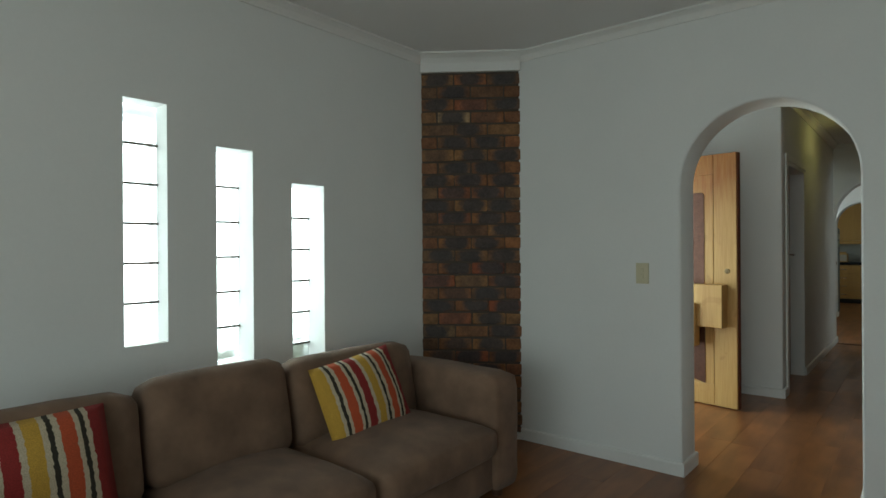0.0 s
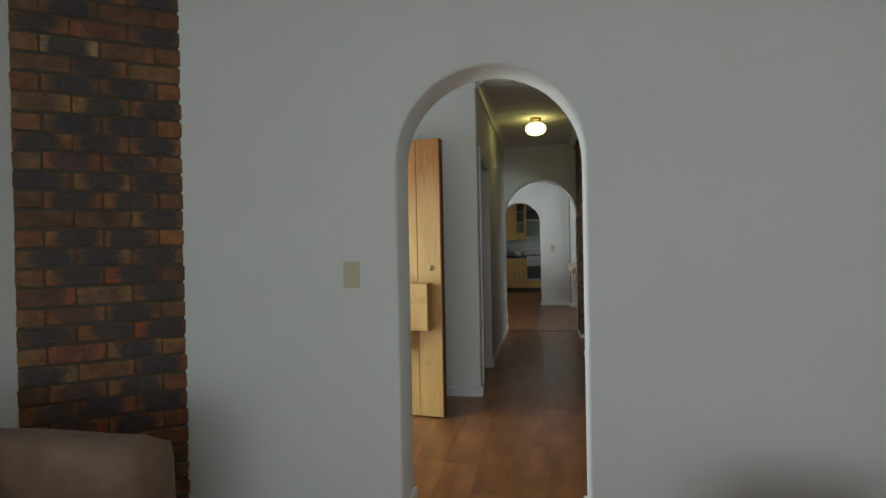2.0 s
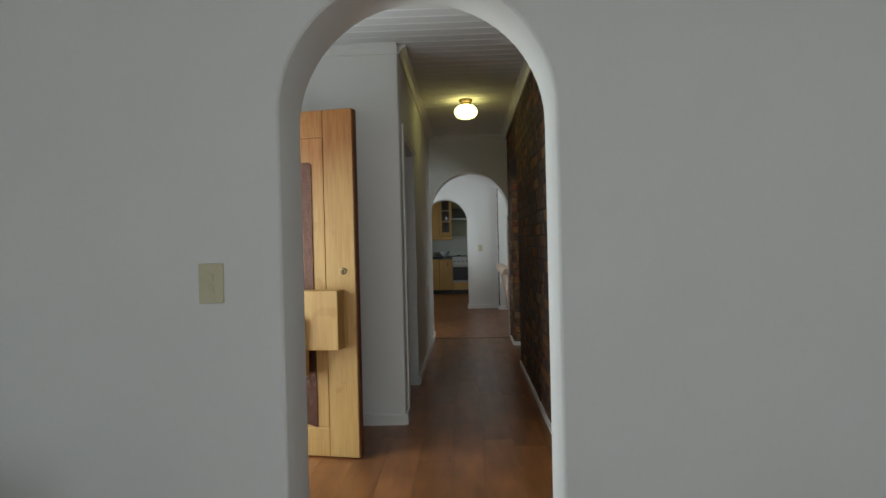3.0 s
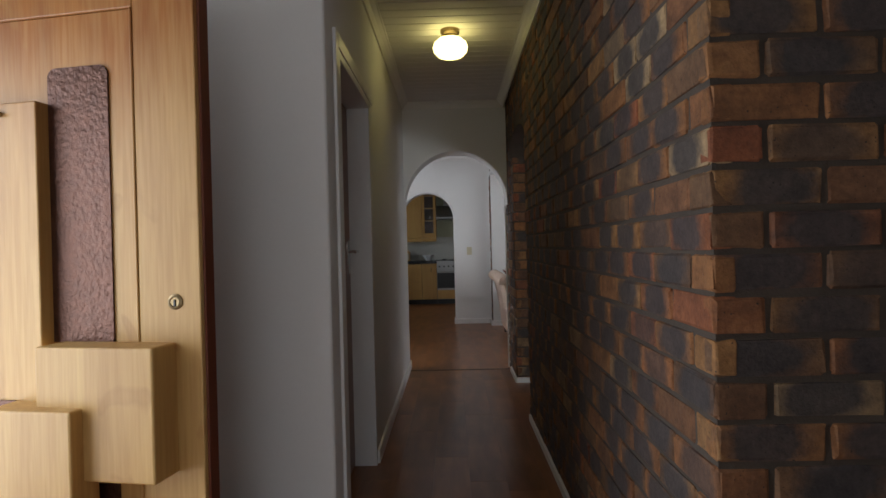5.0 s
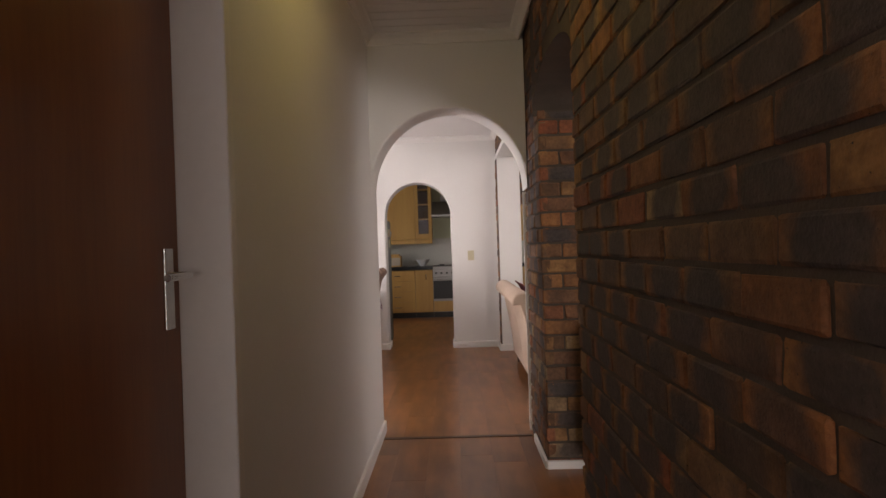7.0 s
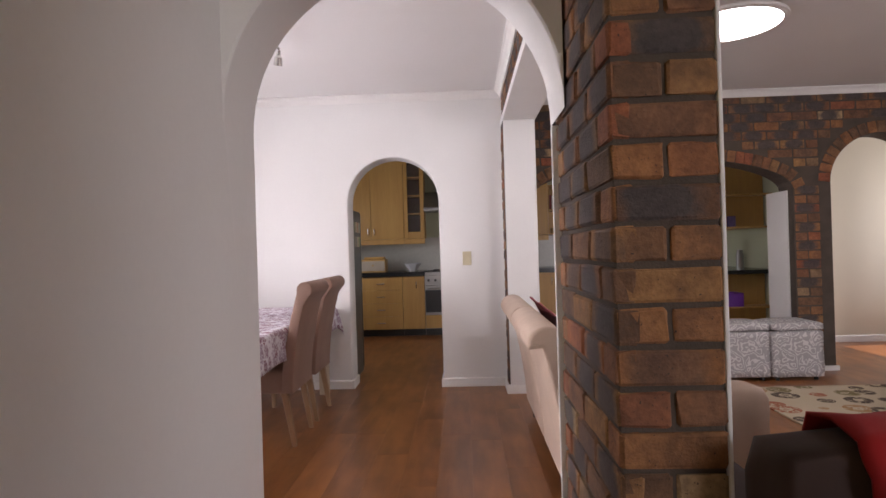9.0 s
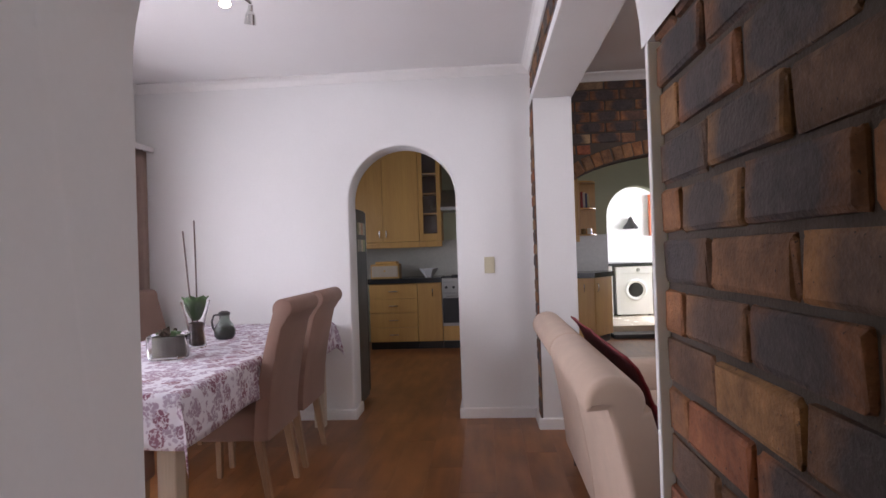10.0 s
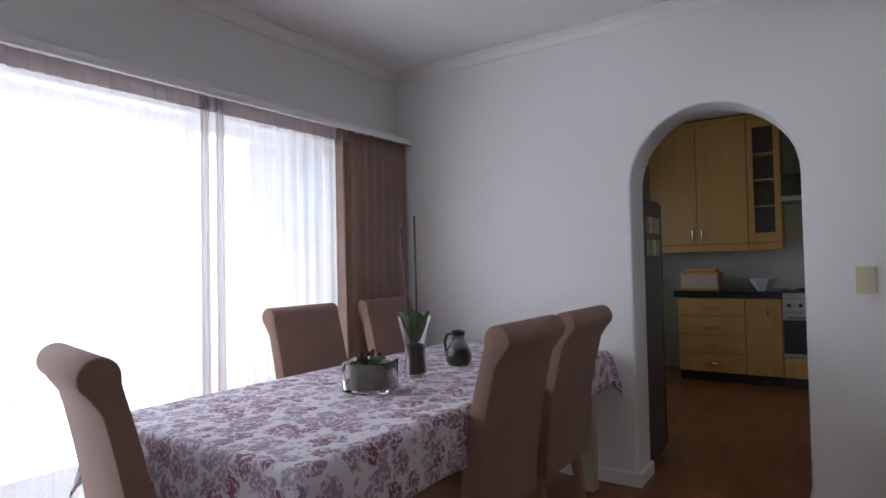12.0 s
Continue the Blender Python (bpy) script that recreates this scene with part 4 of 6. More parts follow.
def drape(y0, y1, x, z0, z1, folds, amp, seed, n=None, lean=0.0):
    """A hung cloth of folds along y."""
    rng = random.Random(seed)
    n = n or folds * 10
    ph = [rng.uniform(0, 6.28) for _ in range(4)]
    bm = bmesh.new()
    rows = []
    m = 14
    for k in range(m + 1):
        v = k / m
        row = []
        for i in range(n + 1):
            u = i / n
            y = y0 + (y1 - y0) * u
            a = amp * (0.55 + 0.45 * v) * (0.8 + 0.35 * math.sin(5.1 * u + ph[0]))
            w = math.sin(2 * math.pi * folds * u + 1.1 * math.sin(3.3 * u + ph[1]) + 0.4 * v * math.sin(9 * u + ph[2])) + 0.35 * math.sin(2 * math.pi * folds * 2.3 * u + ph[3])
            row.append(bm.verts.new((x + a * w, y + lean * v * (u - 0.5) + 0.2 * a * math.cos(2 * math.pi * folds * u), z1 + (z0 - z1) * v)))
        rows.append(row)
    for p, q in zip(rows, rows[1:]):
        for i in range(n):
            bm.faces.new((p[i], p[i + 1], q[i + 1], q[i]))
    return bm


def hung(name, bm, material, label, category, group):
    ob = part(name, bm, material)
    for p in ob.data.polygons:
        p.use_smooth = True
    sol = ob.modifiers.new("thickness", "SOLIDIFY")
    sol.thickness = 0.002
    return tagged(ob, label, category, group)


hung("curtain", drape(12.33, 13.005, -3.060, 0.02, 2.095, 7, 0.040, 3, 140), CURTAIN, "mushroom brown curtain drawn to the side of the window", "curtain", "curtains")
for a, b, s in ((9.72, 11.475, 5), (11.455, 12.50, 6)):
    ob = part("sheer_curtain", drape(a, b, -3.085, 0.03, 2.09, int((b - a) * 11), 0.008, s), SHEER)
    for p in ob.data.polygons:
        p.use_smooth = True
    tagged(ob, "thin white voile curtain across the bright window", "curtain", "curtains")
for a in (11.405, 11.49):
    ob = part("sheer_curtain", drape(a, a + 0.055, -3.055, 0.03, 2.09, 3, 0.010, int(a * 10)), SHEER_FOLD)
    for p in ob.data.polygons:
        p.use_smooth = True
    tagged(ob, "gathered edge of a thin white voile curtain", "curtain", "curtains")
hung("curtain_heading", drape(9.72, 12.48, -3.060, 2.02, 2.095, 44, 0.009, 8, 440), SHEER_FOLD, "gathered heading band of the voile curtains", "curtain", "curtains")
solid("curtain_rail", "white curtain rail board above the window", "curtain rail", TRIM, (-3.15, -3.00, 9.72, 13.02, 2.100, 2.125), (-3.02, -3.00, 9.72, 13.02, 2.085, 2.100), bevel=0.002)

# table with cloth
TX0, TX1, TY0, TY1, TZ = -2.62, -1.612, 10.725, 12.955, 0.742
table = thing("dining_table", pose((TX0 + TX1) / 2, (TY0 + TY1) / 2, 0), "pale wooden dining table under a printed cloth", "table")
tw, tl = (TX1 - TX0) / 2, (TY1 - TY0) / 2
PALE = wood("pale_painted_wood", (0.55, 0.47, 0.36), (0.44, 0.36, 0.26), "z", 10, 0.5)
part("tabletop", box(-tw + 0.004, tw - 0.004, -tl + 0.004, tl - 0.004, TZ - 0.03, TZ, 0.004, 2), PALE, table)
for x in (-tw + 0.09, tw - 0.09):
    part("apron", box(x - 0.012, x + 0.012, -tl + 0.14, tl - 0.14, TZ - 0.12, TZ - 0.03), PALE, table)
    for y in (-tl + 0.10, tl - 0.10):
        bm = box(-0.038, 0.038, -0.038, 0.038, 0, TZ - 0.03, 0.006, 2, pose(x, y, 0))
        part("leg", bm, PALE, table)
for y in (-tl + 0.09, tl - 0.09):
    part("apron", box(-tw + 0.14, tw - 0.14, y - 0.012, y + 0.012, TZ - 0.12, TZ - 0.03), PALE, table)


def tablecloth():
    """A cloth over the top with folds in the overhang and drooping corners."""
    bm = bmesh.new()
    drop, step = 0.205, 0.03
    nx, ny = int((2 * tw + 2 * drop) / step), int((2 * tl + 2 * drop) / step)
    grid = []
    for i in range(nx + 1):
        col = []
        for j in range(ny + 1):
            a, b = -tw - drop + i * (2 * tw + 2 * drop) / nx, -tl - drop + j * (2 * tl + 2 * drop) / ny
            ox, oy = max(0, abs(a) - tw), max(0, abs(b) - tl)
            sx, sy = math.copysign(1, a), math.copysign(1, b)
            x, y = max(-tw, min(tw, a)), max(-tl, min(tl, b))
            fall = math.hypot(ox, oy)
            z = TZ + 0.006
            if fall > 0:
                z -= max(0, fall - 0.006)
                along = b if ox > oy else a
                wave = 0.012 * math.sin(along * 11 + 2 * math.sin(along * 3.1)) * min(1, fall / 0.15)
                if ox:
                    x += sx * (0.006 + 0.05 * fall + wave)
                if oy:
                    y += sy * (0.006 + 0.05 * fall + (wave if not ox else 0.0))
                if ox and oy:
                    k = min(ox, oy)
                    x += sx * 0.22 * k
                    y += sy * 0.22 * k
            else:
                z += 0.0012 * noise.noise(Vector((a * 4, b * 4, 0)))
            col.append(bm.verts.new((x, y, z)))
        grid.append(col)
    for i in range(nx):
        for j in range(ny):
            bm.faces.new((grid[i][j], grid[i + 1][j], grid[i + 1][j + 1], grid[i][j + 1]))
    return bm


ob = part("tablecloth", tablecloth(), COTTON)
for p in ob.data.polygons:
    p.use_smooth = True
ob.location = table.location
tagged(ob, "white cotton tablecloth with burgundy flowers on the table", "tablecloth")
ob.modifiers.new("thickness", "SOLIDIFY").thickness = 0.0015


def dining_chair(m):
    """Faces +x; origin on the floor under the middle of the seat."""
    c = thing("dining_chair", m, "high scroll-backed dining chair in taupe fabric with oak legs", "chair", "chairs round the dining table")
    w = 0.235
    soft_part("seat", padded(-0.23, 0.24, -w, w, 0.33, 0.49, 0.035, 0.02), TAUPE, c)
    # back: thick slab leaning out and rolling over at the top
    inner, outer = [], []
    for k in range(11):
        v = k / 10
        z = 0.34 + v * 0.625
        x = -0.185 - 0.115 * v ** 1.6
        inner.append((x, z))
        outer.append((x - 0.075 + 0.015 * v, z - 0.01 * v))
    roll = arc(inner[-1][0] - 0.050, 0.987, 0.050, 0, 235, 22)
    outline = inner + roll + outer[:-1][::-1]
    bm = bmesh.new()
    lo, hi = add_prism(bm, outline, "y", -w + 0.004, w - 0.004)
    rim = [e for e in bm.edges if abs(e.verts[0].co.y - e.verts[1].co.y) < 1e-5]
    bmesh.ops.bevel(bm, geom=rim, offset=0.006, segments=3, profile=0.5, affect="EDGES")
    back = part("backrest", bm, TAUPE, c)
    soften(back, 75)
    for x, lean in ((0.19, 0.0), (-0.20, -0.055)):
        for y in (-w + 0.035, w - 0.035):
            bm = bmesh.new()
            add_box(bm, -0.021, 0.021, -0.021, 0.021, 0, 0.345, 0.004, 1)
            for v in bm.verts:
                t = 1 - v.co.z / 0.345
                v.co.x = v.co.x * (1 - 0.3 * t) + x + lean * t
                v.co.y = v.co.y * (1 - 0.3 * t) + y
            part("leg", bm, LEGWOOD, c, "oak leg")
    return c


first = dining_chair(pose(-1.82, 11.685, 0, 0, 0, 180))
for m in (pose(-1.82, 12.245, 0, 0, 0, 180), pose(-2.625, 11.965, 0, 0, 0, 0), pose(-2.62, 12.67, 0, 0, 0, 2), pose(-2.145, 10.83, 0, 0, 0, 79)):
    copy_thing(first, m)

# table decoration
vase = thing("vase", pose(-2.105, 11.84, TZ + 0.009), "clear waisted glass vase with an orchid on the table", "vase")
prof = [(0.052, 0.0), (0.054, 0.012), (0.046, 0.06), (0.043, 0.10), (0.055, 0.17), (0.076, 0.25), (0.079, 0.262)]
soften(part("glass", lathe([(0, 0)] + prof + [(r - 0.004, z) for r, z in prof[::-1][:-1]] + [(0.046, 0.014), (0, 0.014)], 28), CLEAR, vase), 60)
part("bark", lathe([(0, 0.016), (0.046, 0.016), (0.041, 0.06), (0.038, 0.10), (0.044, 0.135), (0.03, 0.142), (0, 0.145)], 20), BARK, vase, "dark potting bark")
for k in range(6):
    a = k * 1.05 + 0.3
    bm = bmesh.new()
    rows = []
    for i in range(8):
        v = i / 7
        wd = 0.040 * math.sin(math.pi * min(1, v * 0.86 + 0.14)) ** 0.7
        o = Vector((math.cos(a), math.sin(a), 0)) * (0.012 + 0.06 * v) + Vector((0, 0, 0.15 + 0.21 * v - 0.08 * v * v))
        s = Vector((-math.sin(a), math.cos(a), 0)) * wd
        rows.append((bm.verts.new(o - s + Vector((0, 0, 0.008))), bm.verts.new(o), bm.verts.new(o + s + Vector((0, 0, 0.008)))))
    for p, q in zip(rows, rows[1:]):
        bm.faces.new((p[0], p[1], q[1], q[0]))
        bm.faces.new((p[1], p[2], q[2], q[1]))
    lf = part("leaf", bm, LEAF, vase)
    soften(lf, 80)
    lf.modifiers.new("thickness", "SOLIDIFY").thickness = 0.003
part("stick", tube([(0.01, 0.0, 0.12), (0.004, 0.01, 0.40), (0.0, 0.012, 0.715)], 0.0045, 8), STEM, vase)
part("stick", tube([(-0.012, -0.01, 0.12), (-0.03, -0.02, 0.40), (-0.045, -0.03, 0.655)], 0.0045, 8), STEM, vase)

bowl = thing("glass_planter", pose(-2.085, 11.52, TZ + 0.009, 0, 0, 20), "square glass bowl holding a grey-green plant pot", "planter")
bm = lathe([(0, 0), (0.088, 0), (0.096, 0.008), (0.098, 0.115), (0.094, 0.117), (0.091, 0.113), (0.089, 0.014), (0, 0.014)], 32)
for v in bm.verts:
    r = math.hypot(v.co.x, v.co.y)
    if r > 1e-4:
        k = (abs(v.co.x / r) ** 5 + abs(v.co.y / r) ** 5) ** (-1 / 5)
        v.co.x, v.co.y = v.co.x * k, v.co.y * k
soften(part("glass", bm, CLEAR, bowl), 60)
part("pot", lathe([(0, 0.015), (0.082, 0.015), (0.087, 0.108), (0.081, 0.108), (0.078, 0.095), (0, 0.095)], 24), STONE_GREEN, bowl)
for k in range(7):
    a = k * 0.9
    r = 0.03 + 0.012 * (k % 3)
    part("twig", tube([(0.02 * math.cos(a), 0.02 * math.sin(a), 0.09), (r * math.cos(a), r * math.sin(a), 0.13 + 0.008 * (k % 3)), (0.06 * math.cos(a + 0.5), 0.06 * math.sin(a + 0.5), 0.122)], [0.009, 0.010, 0.005], 8), BARK if k % 3 else LEAF, bowl)
jug = thing("glass_jug", pose(-2.09, 12.17, TZ + 0.009) @ Matrix.Scale(0.88, 4), "small grey glass jug with a dark lid and handle", "jug")
GREYG = glass("smoky_glass", (0.45, 0.50, 0.46), 0.05)
soften(part("body", lathe([(0, 0), (0.055, 0), (0.072, 0.025), (0.074, 0.06), (0.058, 0.10), (0.036, 0.13), (0.034, 0.16), (0.040, 0.172), (0.036, 0.172), (0.030, 0.16), (0.032, 0.13), (0.054, 0.098), (0.069, 0.06), (0.067, 0.027), (0.05, 0.006), (0, 0.006)], 24), GREYG, jug), 60)
part("filling", lathe([(0, 0.008), (0.048, 0.008), (0.064, 0.03), (0.066, 0.06), (0.055, 0.085), (0, 0.09)], 20), STONE_GREEN, jug)
part("lid", lathe([(0, 0.165), (0.038, 0.165), (0.040, 0.185), (0.02, 0.195), (0, 0.195)], 20), BLACK, jug)
part("handle", tube([(-0.035, 0, 0.17), (-0.075, 0, 0.165), (-0.092, 0, 0.12), (-0.085, 0, 0.075), (-0.070, 0, 0.055)], 0.008, 8), BLACK, jug)

spot = thing("ceiling_spotlight", pose(-1.66, 11.33, TOP), "chrome three-arm ceiling spotlight with lit lamps", "spotlight")
part("base", lathe([(0, 0), (0.05, 0), (0.05, -0.018), (0.01, -0.022), (0.01, -0.07), (0, -0.07)], 24), CHROME, spot)
part("bar", tube([(-0.05, -0.20, -0.075), (0.0, 0.0, -0.065), (0.05, 0.20, -0.075)], 0.008, 8), CHROME, spot)
for (x, y), tilt in (((-0.05, -0.20), 24), ((0.0, 0.0), -18), ((0.05, 0.20), 20)):
    m = Matrix.Translation((x, y, -0.085)) @ pose(0, 0, 0, tilt, tilt * 0.6, 0)
    bm = lathe([(0, 0.0), (0.012, 0.0), (0.014, -0.03), (0.024, -0.045), (0.030, -0.095), (0.027, -0.095), (0.02, -0.05), (0, -0.045)], 18, (0, 0, 0), m)
    hd = part("spot_head", bm, CHROME, spot)
    part("bulb", lathe([(0, -0.078), (0.022, -0.082), (0.020, -0.070), (0, -0.060)], 14, (0, 0, 0), m), SPOT_GLOW, hd, "lit bulb")

# ---- lounge ----
sofa = thing("beige_sofa", pose(0, 0, 0), "beige scroll-back two-seat sofa with a dark red throw", "sofa")
for a, b, sd in ((10.30, 11.19, 1), (11.20, 12.12, 2)):
    inner, outer = [], []
    for k in range(11):
        v = k / 10
        z = 0.12 + v * 0.66
        outer.append((-0.035 - 0.105 * v ** 1.5, z))
        inner.append((0.15 - 0.17 * v, z))
    roll = arc(-0.150 + 0.030, 0.80, 0.085, 200, -20, 16, 0.075)
    outline = outer + roll + inner[::-1]
    bm = bmesh.new()
    add_prism(bm, outline, "y", a, b)
    rim = [e for e in bm.edges if abs(e.verts[0].co.y - e.verts[1].co.y) < 1e-5]
    bmesh.ops.bevel(bm, geom=rim, offset=0.020, segments=5, profile=0.5, affect="EDGES")
    bk = part("backrest", bm, BEIGE, sofa)
    soften(bk, 75)
soft_part("seat_base", padded(0.05, 0.80, 10.30, 12.12, 0.12, 0.34, 0.03), BEIGE, sofa)
for a, b in ((10.49, 11.19), (11.21, 11.93)):
    soft_part("seat_cushion", padded(0.12, 0.84, a, b, 0.33, 0.46, 0.05, 0.03, seed=a), BEIGE, sofa)
for a in (10.29, 11.94):
    soft_part("arm", padded(0.08, 0.82, a, a + 0.19, 0.12, 0.60, 0.085, 0.01, seed=a), BEIGE, sofa)
for x in (0.02, 0.74):
    for y in (10.38, 12.04):
        part("foot", lathe([(0, 0), (0.022, 0), (0.03, 0.125), (0, 0.125)], 12, (x, y, 0)), DARK_WOOD, sofa)


def throw(points_u, width0, width1, seed, material, label, lift=0.012):
    """A blanket laid along a profile of (x, z) points, y from width0 to width1, with soft folds."""
    bm = bmesh.new()
    n, rows = 26, []
    for i, (x, z) in enumerate(points_u):
        row = []
        for j in range(n + 1):
            y = width0 + (width1 - width0) * j / n
            f = noise.noise(Vector((x * 4, y * 7, seed)))
            row.append(bm.verts.new((x + 0.012 * f, y + 0.03 * noise.noise(Vector((i * 0.4, seed, j * 0.05))), z + lift + 0.010 * abs(f))))
        rows.append(row)
    for p, q in zip(rows, rows[1:]):
        for j in range(n):
            bm.faces.new((p[j], p[j + 1], q[j + 1], q[j]))
    ob = part("throw_blanket", bm, material)
    for p in ob.data.polygons:
        p.use_smooth = True
    ob.modifiers.new("thickness", "SOLIDIFY").thickness = 0.008
    return tagged(ob, label, "blanket")


def dense(pts, n=5):
    return [(a[0] + (b[0] - a[0]) * i / n, a[1] + (b[1] - a[1]) * i / n) for a, b in zip(pts, pts[1:]) for i in range(n)] + [pts[-1]]


throw(dense([(-0.035, 0.868), (0.0, 0.83), (0.03, 0.77), (0.09, 0.60), (0.15, 0.50), (0.28, 0.495)]), 10.54, 11.75, 3, RED, "dark red blanket spread over the beige sofa")

ds = thing("dark_sofa", pose(0, 0, 0), "dark brown sofa standing with its back to the opening", "sofa")
soft_part("backrest", padded(0.10, 1.90, 8.86, 9.07, 0.10, 0.83, 0.06, 0.012), DARK_SOFA, ds)
soft_part("seat_base", padded(0.13, 1.87, 9.04, 9.75, 0.10, 0.42, 0.04, 0.01), DARK_SOFA, ds)
for x in (0.10, 1.70):
    soft_part("arm", padded(x, x + 0.2, 8.92, 9.77, 0.10, 0.60, 0.05), DARK_SOFA, ds)
for x in (0.15, 1.85):
    for y in (8.94, 9.70):
        part("foot", lathe([(0, 0), (0.022, 0), (0.03, 0.11), (0, 0.11)], 10, (x, y, 0)), DARK_WOOD, ds)
bm = bmesh.new()
rows = []
prof = dense([(8.846, 0.30), (8.840, 0.55), (8.846, 0.79), (8.880, 0.852), (8.960, 0.866), (9.045, 0.850), (9.085, 0.78), (9.092, 0.55)], 4)
for i, (y, z) in enumerate(prof):
    rows.append([bm.verts.new((0.235 + 1.1 * j / 30 + 0.02 * noise.noise(Vector((i * 0.15, j * 0.2, 3))), y - 0.010 * abs(math.sin(j * 0.8 + 0.4 * math.sin(i * 0.3))) * (z < 0.82) * (1 if y < 8.95 else -1), z + 0.004 * math.sin(j * 1.1 + i * 0.4))) for j in range(31)])
for p, q in zip(rows, rows[1:]):
    for j in range(30):
        bm.faces.new((p[j], p[j + 1], q[j + 1], q[j]))
ob = part("throw_blanket", bm, BRIGHT_RED)
for p in ob.data.polygons:
    p.use_smooth = True
ob.modifiers.new("thickness", "SOLIDIFY").thickness = 0.008
tagged(ob, "bright red blanket hung over the dark sofa", "blanket")


def cube_ottoman(x0, x1, y0, y1):
    o = thing("cube_ottoman", pose((x0 + x1) / 2, (y0 + y1) / 2, 0), "square ottoman in grey fabric with pale scrolls", "ottoman", "scroll ottomans")
    hx, hy = (x1 - x0) / 2, (y1 - y0) / 2
    soft_part("body", padded(-hx, hx, -hy, hy, 0.03, 0.43, 0.018, 0.0), SCROLL, o)
    soft_part("lid", padded(-hx - 0.003, hx + 0.003, -hy - 0.003, hy + 0.003, 0.432, 0.50, 0.022, 0.012), SCROLL, o)
    for x in (-hx + 0.05, hx - 0.05):
        for y in (-hy + 0.05, hy - 0.05):
            part("foot", lathe([(0, 0), (0.018, 0), (0.018, 0.035), (0, 0.035)], 10, (x, y, 0)), BLACK, o)
    return o


cube_ottoman(1.73, 2.155, 12.97, 13.33)
cube_ottoman(2.17, 2.60, 12.95, 13.32)
rug = part("rug", box(1.70, 4.6, 10.55, 12.72, 0.0, 0.014, 0.004, 1), RUG)
tagged(rug, "beige rug with dark and rust red flower rings", "rug")
sk = thing("round_skylight", pose(1.28, 11.62, TOP), "bright round skylight in the lounge ceiling", "skylight")
part("rim", lathe([(0.30, 0.0), (0.335, 0.0), (0.335, -0.016), (0.30, -0.022), (0.30, 0.0)], 40), TRIM, sk)
part("diffuser", lathe([(0, -0.006), (0.302, -0.004), (0.302, 0.0), (0, 0.0)], 40), SKYLIGHT, sk, "glowing white diffuser")

# ---- kitchen ----
def bow_handle(m, length, parent):
    return part("handle", tube([tuple(m @ Vector(p)) for p in ((-length / 2, 0, 0), (-length / 2 + 0.006, -0.022, 0), (0, -0.028, 0), (length / 2 - 0.006, -0.022, 0), (length / 2, 0, 0))], 0.0062, 8), CHROME, parent, "chrome bow handle")


def base_unit(name, x0, x1, fronts, label, front=16.2, depth=0.66):
    """fronts: rows of heights from the top, drawn as drawers, or one door."""
    u = thing(name, pose((x0 + x1) / 2, front, 0), label, "kitchen cabinet", "beech base cabinets")
    h = (x1 - x0) / 2
    part("body", box(-h + 0.001, h - 0.001, 0.02, depth, 0.10, 0.855), BEECH, u)
    part("plinth", box(-h, h, 0.055, 0.075, 0.0, 0.10), BLACK, u, "black plinth")
    z1 = 0.850
    for fh in fronts:
        d = part("drawer_front" if len(fronts) > 1 else "door", box(-h + 0.002, h - 0.002, 0.0, 0.019, z1 - fh + 0.002, z1 - 0.002, 0.003, 2), BEECH, u)
        if len(fronts) > 1:
            bow_handle(pose(0, 0, z1 - fh / 2), 0.12, d)
        else:
            bow_handle(pose(-h * 0.0 + (0.04), 0, z1 - 0.12) @ pose(0, 0, 0, 0, 90, 0), 0.10, d)
        z1 -= fh
    return u


base_unit("drawer_unit", -1.985, -1.357, (0.187, 0.187, 0.187, 0.187), "beech kitchen unit with four drawers and chrome handles")
base_unit("cupboard_unit", -1.355, -1.040, (0.748,), "narrow beech kitchen cupboard with one door")
base_unit("cupboard_unit", -0.44, 0.06, (0.748,), "beech kitchen cupboard beside the stove")
base_unit("cupboard_unit", 0.062, 0.56, (0.748,), "beech kitchen cupboard with one door")
base_unit("cupboard_unit", 0.562, 0.90, (0.748,), "pale beech kitchen cupboard with one door")
end = thing("corner_unit", pose(0, 0, 0), "angled beech end cupboard beside the laundry archway", "kitchen cabinet", "beech base cabinets")
part("body", prism([(0.902, 16.22), (1.205, 16.62), (1.205, 16.90), (0.902, 16.90)], "z", 0.10, 0.855), BEECH, end)
part("plinth", prism([(0.902, 16.27), (1.16, 16.62), (1.16, 16.90), (0.902, 16.90)], "z", 0.0, 0.10), BLACK, end, "black plinth")
dm = Matrix.Translation((0.902, 16.20, 0)) @ pose(0, 0, 0, 0, 0, math.degrees(math.atan2(0.40, 0.303)))
dr = part("door", box(0.008, 0.49, -0.004, 0.014, 0.105, 0.85, 0.003, 2, dm), BEECH, end)
bow_handle(dm @ pose(0.06, -0.004, 0.73) @ pose(0, 0, 0, 0, 90, 0), 0.10, dr)
ct = part("worktop", prism([(-2.02, 16.185), (-1.042, 16.185), (-1.042, 16.90), (-2.02, 16.90)], "z", 0.857, 0.92), GRANITE)
tagged(ct, "black granite worktop beside the stove", "worktop")
ct = part("worktop", prism([(-0.438, 16.185), (0.91, 16.185), (1.235, 16.61), (1.235, 16.90), (-0.438, 16.90)], "z", 0.857, 0.92), GRANITE)
tagged(ct, "black granite worktop with an angled end", "worktop")
st = thing("stove", pose(-0.74, 16.19, 0), "built-in steel stove with a glass oven door", "stove")
part("body", box(-0.296, 0.296, 0.02, 0.66, 0.10, 0.905), STEEL, st)
part("plinth", box(-0.296, 0.296, 0.06, 0.08, 0.0, 0.10), BLACK, st)
od = part("oven_door", box(-0.292, 0.292, -0.006, 0.019, 0.30, 0.72, 0.004, 2), STEEL, st)
